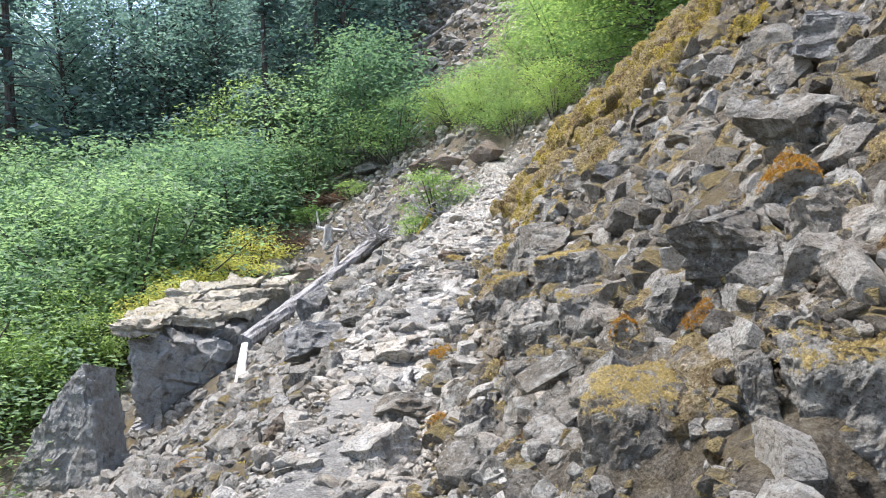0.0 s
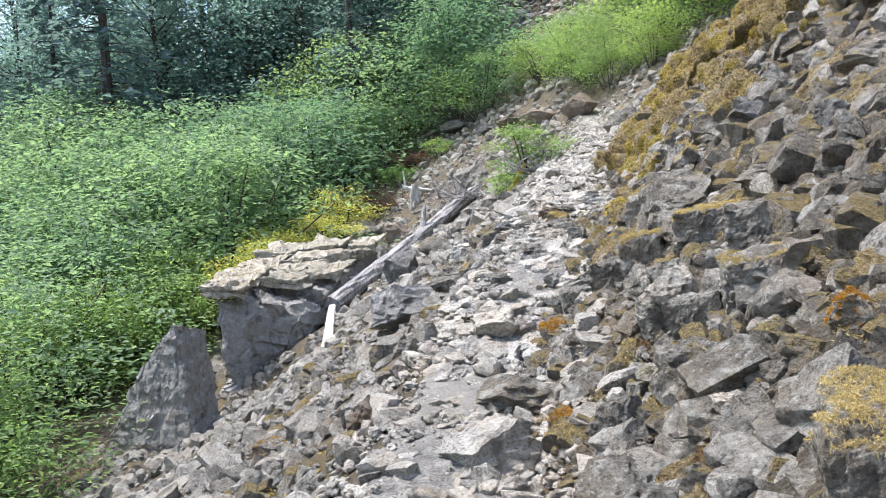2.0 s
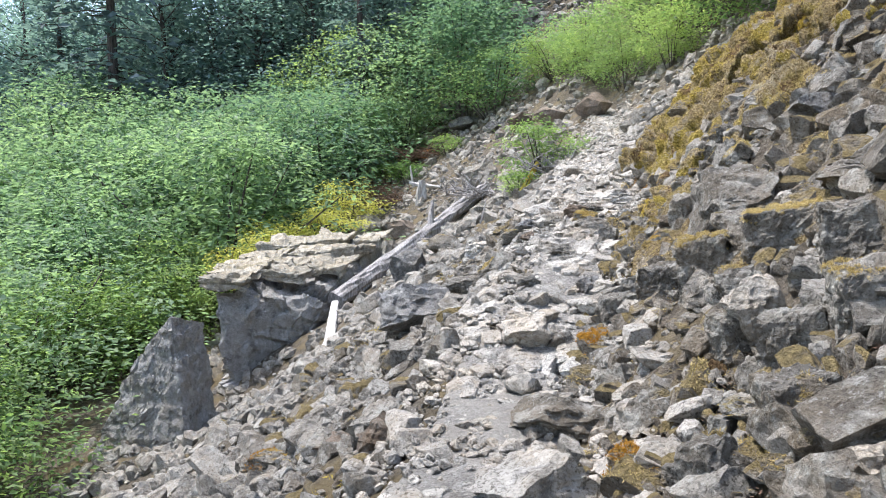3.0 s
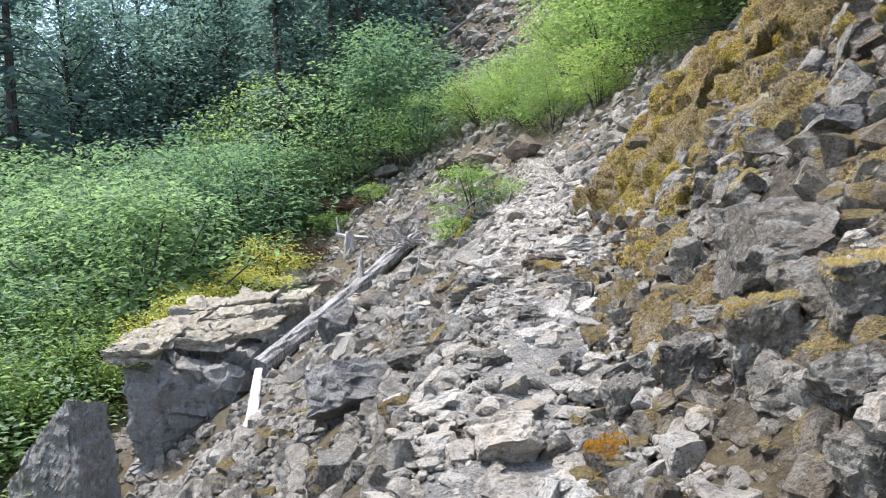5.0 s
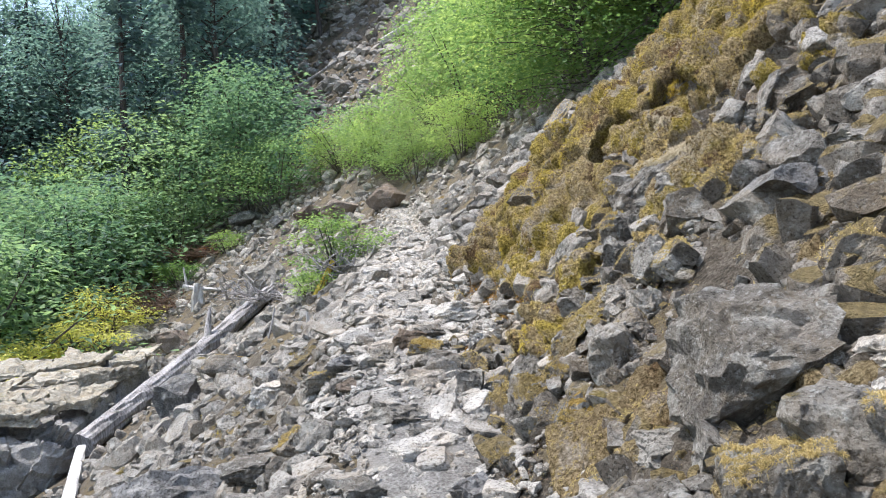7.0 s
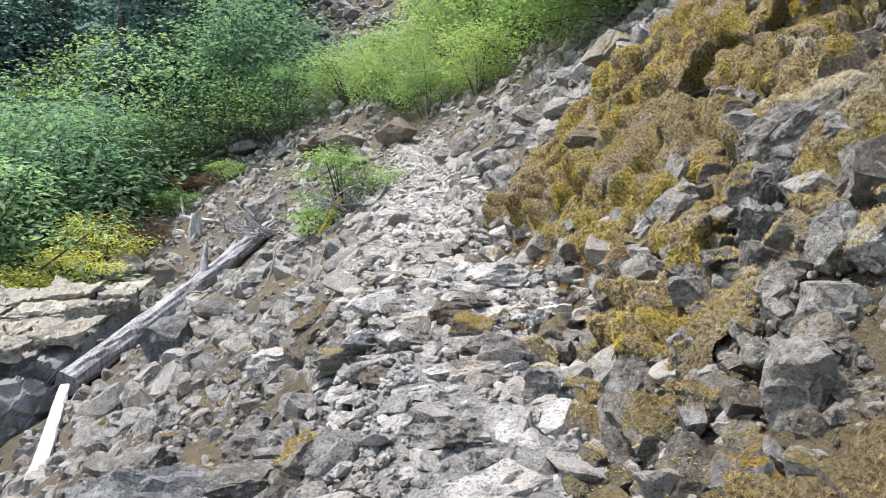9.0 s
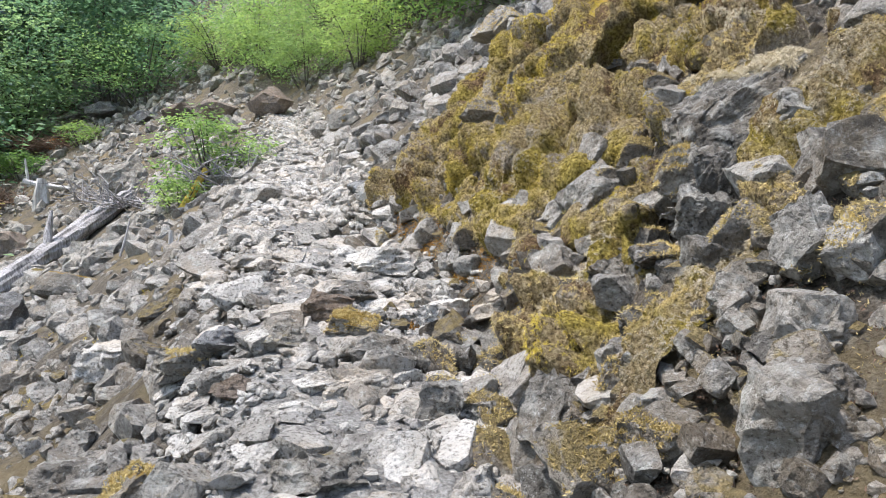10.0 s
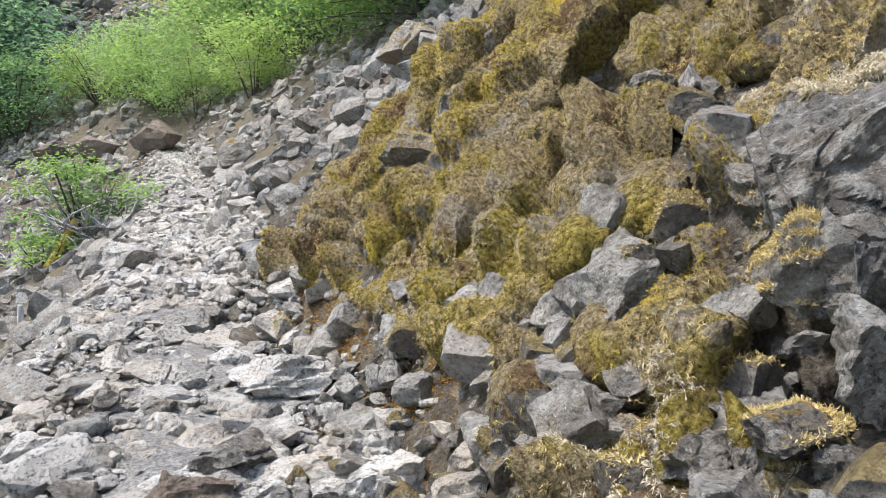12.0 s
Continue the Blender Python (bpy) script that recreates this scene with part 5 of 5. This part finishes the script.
def patchy(x, y, size, seed, low, high):
    return step(layers(x, y, size, 3, seed), low, high)


def butt(x, y, u):
    return step(y, 8.3, 9.3) * (1 - step(y, 13.2, 14.2)) * step(u, bank(y) - 0.05 + 0.2 * step(y, 9.8, 10.8), bank(y) + 0.25 + 0.2 * step(y, 9.8, 10.8)) * (1 - step(u, 4, 5))


def crest(x, y, u):
    """Where the moss runs unbroken, towards the far brow of the buttress."""
    return np.clip(step(y + 0.35 * u, 10.6, 12.0) + 0.25, 0, 1)


def puffs(x, y, size, seed):
    """Domed swellings of uneven size, with creases between them: 0 in the creases, 1 on top."""
    x, y = x / size, y / size
    i, j = np.floor(x), np.floor(y)
    nearest = np.full(np.shape(x), 9.0)
    for a in (-1, 0, 1):
        for b in (-1, 0, 1):
            p, q = (i + a + 37 * seed).astype(int), (j + b + 11 * seed).astype(int)
            dx = i + a + TABLE[p % 256, q % 256] - x
            dy = j + b + TABLE[(p + 91) % 256, (q + 57) % 256] - y
            nearest = np.minimum(nearest, (dx * dx + dy * dy) / (0.5 + 0.8 * TABLE[(p + 13) % 256, (q + 29) % 256]))
    return np.sqrt(np.maximum(1 - 2.6 * nearest, 0))


def mantle(label, y0, y1, u0, u1, pace, mask, thick, seed, shoots, shoot, body=MANTLE, tints=(MOSS_OLIVE, MOSS_DRY, MOSS_GREY)):
    """A swelling mat of moss that follows the slope, thins out at its edges and carries shoots."""
    ys, us = np.arange(y0, y1, pace), np.arange(u0, u1, pace)
    Y, U = np.meshgrid(ys, us, indexing="ij")
    X = trail(Y) + U
    p, n = surface(X, Y)
    cover = mask(X, Y, U) * clear(X, Y)
    L = 1.35 * U + 0.12 * layers(X, Y, 0.5, 2, seed + 9)
    M = Y + 0.12 * layers(X, Y, 0.5, 2, seed + 8)
    swell = 0.42 * puffs(L, M, 0.46, seed) + 0.40 * puffs(L, M, 0.20, seed + 1) + 0.20 * puffs(L, M, 0.08, seed + 2)
    height = thick * (swell - 0.24) * step(cover, 0.05, 0.6) - 0.12 * (1 - step(cover, 0.1, 0.4))
    p = p + n * height[..., None]
    ids = np.arange(X.size).reshape(X.shape)
    q = np.stack([ids[:-1, :-1], ids[:-1, 1:], ids[1:, 1:], ids[1:, :-1]], -1).reshape(-1, 4)
    flat, lit = p.reshape(-1, 3), cover.reshape(-1) > 0.3
    q = q[lit[q].any(1)]
    thing("moss_mat", mesh_of("moss_mat", flat, q, body, True), label, "moss", kind="stuff")
    rng = np.random.RandomState(seed)
    pick = q[rng.randint(len(q), size=shoots)]
    w = rng.dirichlet((1, 1, 1, 1), shoots)[..., None]
    at, out = (flat[pick] * w).sum(1), n.reshape(-1, 3)[pick[:, 0]]
    tone = layers(at[:, 0], at[:, 1] + at[:, 2], 0.5, 3, seed + 5)
    for material, low, high in zip(tints, (-9, -0.15, 0.5), (-0.15, 0.5, 9)):
        here = (tone > low) & (tone <= high)
        thing("moss_shoots", mesh_of("moss_shoots", *tufts_of(at[here], out[here], shoot, rng), material), label, "moss", kind="stuff")


mantle("swelling mat of dry straw and olive moss on the buttress", 8.4, 14.6, 0.35, 4.6, 0.024, lambda x, y, u: butt(x, y, u) * (0.45 + 0.55 * step(y - 0.25 * u, 8.8, 9.7)) * np.clip(crest(x, y, u) - 0.25 + patchy(x, y, 0.45, 33, -0.22, 0.15), 0, 1), 0.40, 301, 70000, 0.023)
mantle("patches of dry straw-coloured moss between the blocks of the bank", 1.0, 9.3, 0.45, 3.8, 0.035, lambda x, y, u: (1 - step(y, 8.2, 9.2)) * step(u, 0.5, 0.9) * patchy(x, y, 0.45, 4, 0.18, 0.55), 0.14, 321, 18000, 0.017, MANTLE_BROWN, (MOSS_DRY, MOSS_WITHERED, MOSS_GREY))
moss_sheet("moss", "rusty needle litter at the foot of the buttress", MOSS_RUST, 9000, 9.8, 13.2, 0.4, 1.0, 204, 0.016, lambda x, y, u: patchy(x, y, 0.6, 18, 0.0, 0.4) * step(y, 10, 10.6) * 0.7, 0.01)
moss_sheet("moss", "rust-yellow moss among the stones below the trail", MOSS_OLIVE, 14000, 4, 18, -5, -0.7, 207, 0.03, lambda x, y, u: patchy(x, y, 0.7, 27, 0.45, 0.75))
moss_sheet("litter", "brown needle and moss litter on the bank", TWIG_BROWN, 32000, 1.0, 13, 0.25, 3.2, 208, 0.013, lambda x, y, u: 0.8 + 0 * x, 0.006)
moss_sheet("litter", "straw-coloured moss litter on the bank", MOSS_DRY, 26000, 1.0, 13, 0.3, 3.2, 209, 0.012, lambda x, y, u: patchy(x, y, 0.4, 44, -0.3, 0.3), 0.006)
cushions("moss_cushions", "rounded straw-coloured moss cushions over buried stones", MANTLE, MOSS_DRY, 90, 9.0, 14.0, 0.6, 4.2, 211, (0.07, 0.2), lambda x, y, u: butt(x, y, u) * patchy(x, y, 0.7, 33, -0.4, 0.2))
cushions("moss_cushions", "bleached grey moss cushions over buried stones", MANTLE, MOSS_GREY, 70, 8.4, 14.0, 0.6, 4.2, 213, (0.06, 0.16), lambda x, y, u: butt(x, y, u) * patchy(x, y, 0.8, 15, 0.0, 0.35))
cushions("moss_cushions", "bulging olive and straw moss hanging over hollows", MANTLE, MOSS_DRY, 60, 10.2, 13.6, 0.8, 3.6, 215, (0.06, 0.15), butt, dense=170, flat=0.1, proud=0.45)
cushions("moss_cushions", "small bulging moss lumps over hollows", MANTLE, MOSS_OLIVE, 95, 9.9, 13.6, 0.7, 3.4, 216, (0.05, 0.13), butt, dense=170, flat=0.1, proud=0.6)
RUG = np.random.RandomState(77)
for cap, material, label, length in (("straw", MOSS_DRY, "straw-coloured moss lying over block tops", 0.022), ("bleached", MOSS_GREY, "bleached moss fringe hanging over a boulder", 0.032), ("olive", MOSS_OLIVE, "olive moss hanging over a boulder", 0.034)):
    tufts = []
    for v, f, k in CAPPED:
        if k != cap:
            continue
        tri = v[f].astype(float)
        nrm = np.cross(tri[:, 1] - tri[:, 0], tri[:, 2] - tri[:, 0])
        area = np.linalg.norm(nrm, axis=1) + 1e-12
        nrm /= area[:, None]
        mid = tri.mean(1)
        high = (mid[:, 2] - mid[:, 2].min()) / (mid[:, 2].max() - mid[:, 2].min())
        brim = 0.75 if cap == "straw" else -0.15
        chance = area * ((nrm[:, 2] > brim) & (high + 0.2 * lumps(mid * 3, 0.5, 5) > (0.38 if cap == "olive" else 0.66)))
        pick = RUG.choice(len(f), int(min(5200, 16000 * chance.sum())) if cap != "straw" else int(min(1500, 5000 * chance.sum())), p=chance / chance.sum())
        tufts.append(tufts_of(mid[pick] + nrm[pick] * 0.01, nrm[pick], length, RUG, 10))
    thing("moss_fringe", mesh_of("moss_fringe", *join(tufts), material), label, "moss", kind="stuff")

for kind, material, label in (("capped", MOSS_RUST, "rust-yellow moss on top of blocks"), ("mossy", MOSS_DRY, "dry moss on top of blocks")):
    tufts = []
    for v, f, k in CAPS:
        if k != kind:
            continue
        tri = v[f]
        nrm = np.cross(tri[:, 1] - tri[:, 0], tri[:, 2] - tri[:, 0])
        area = np.linalg.norm(nrm, axis=1) + 1e-12
        nrm /= area[:, None]
        mid = tri.mean(1)
        want = (nrm[:, 2] > 0.35) & (grain(mid[:, 0] * 4, mid[:, 1] * 4, 3) > -0.25) & (mid[:, 1] < 20)
        if want.any():
            chance = area * want
            pick = RUG.choice(len(f), int(min(1300, 12000 * chance.sum())), p=chance / chance.sum())
            tufts.append(fronds(mid[pick], nrm[pick], 0.011, RUG, 4))
    thing("moss_tufts", mesh_of("moss_tufts", *join(tufts), material), label, "moss", kind="stuff")

tufts = []
for me in TUFTED:
    v, f = np.empty(3 * len(me.vertices), np.float32), np.empty(3 * len(me.polygons), np.int32)
    me.vertices.foreach_get("co", v), me.loops.foreach_get("vertex_index", f)
    tri = v.reshape(-1, 3)[f.reshape(-1, 3)].astype(float)
    nrm = np.cross(tri[:, 1] - tri[:, 0], tri[:, 2] - tri[:, 0])
    area = np.linalg.norm(nrm, axis=1) + 1e-12
    nrm /= area[:, None]
    mid = tri.mean(1)
    chance = area * ((nrm[:, 2] > 0.3) & (grain(mid[:, 0] * 3, mid[:, 1] * 3 + mid[:, 2], 6) > -0.2))
    pick = RUG.choice(len(mid), 11000, p=chance / chance.sum())
    tufts.append(fronds(mid[pick], nrm[pick], 0.013, RUG, 3))
thing("moss_tufts", mesh_of("moss_tufts", *join(tufts), MOSS_DRY), "dry straw-coloured moss tufts on buried stones", "moss", kind="stuff")
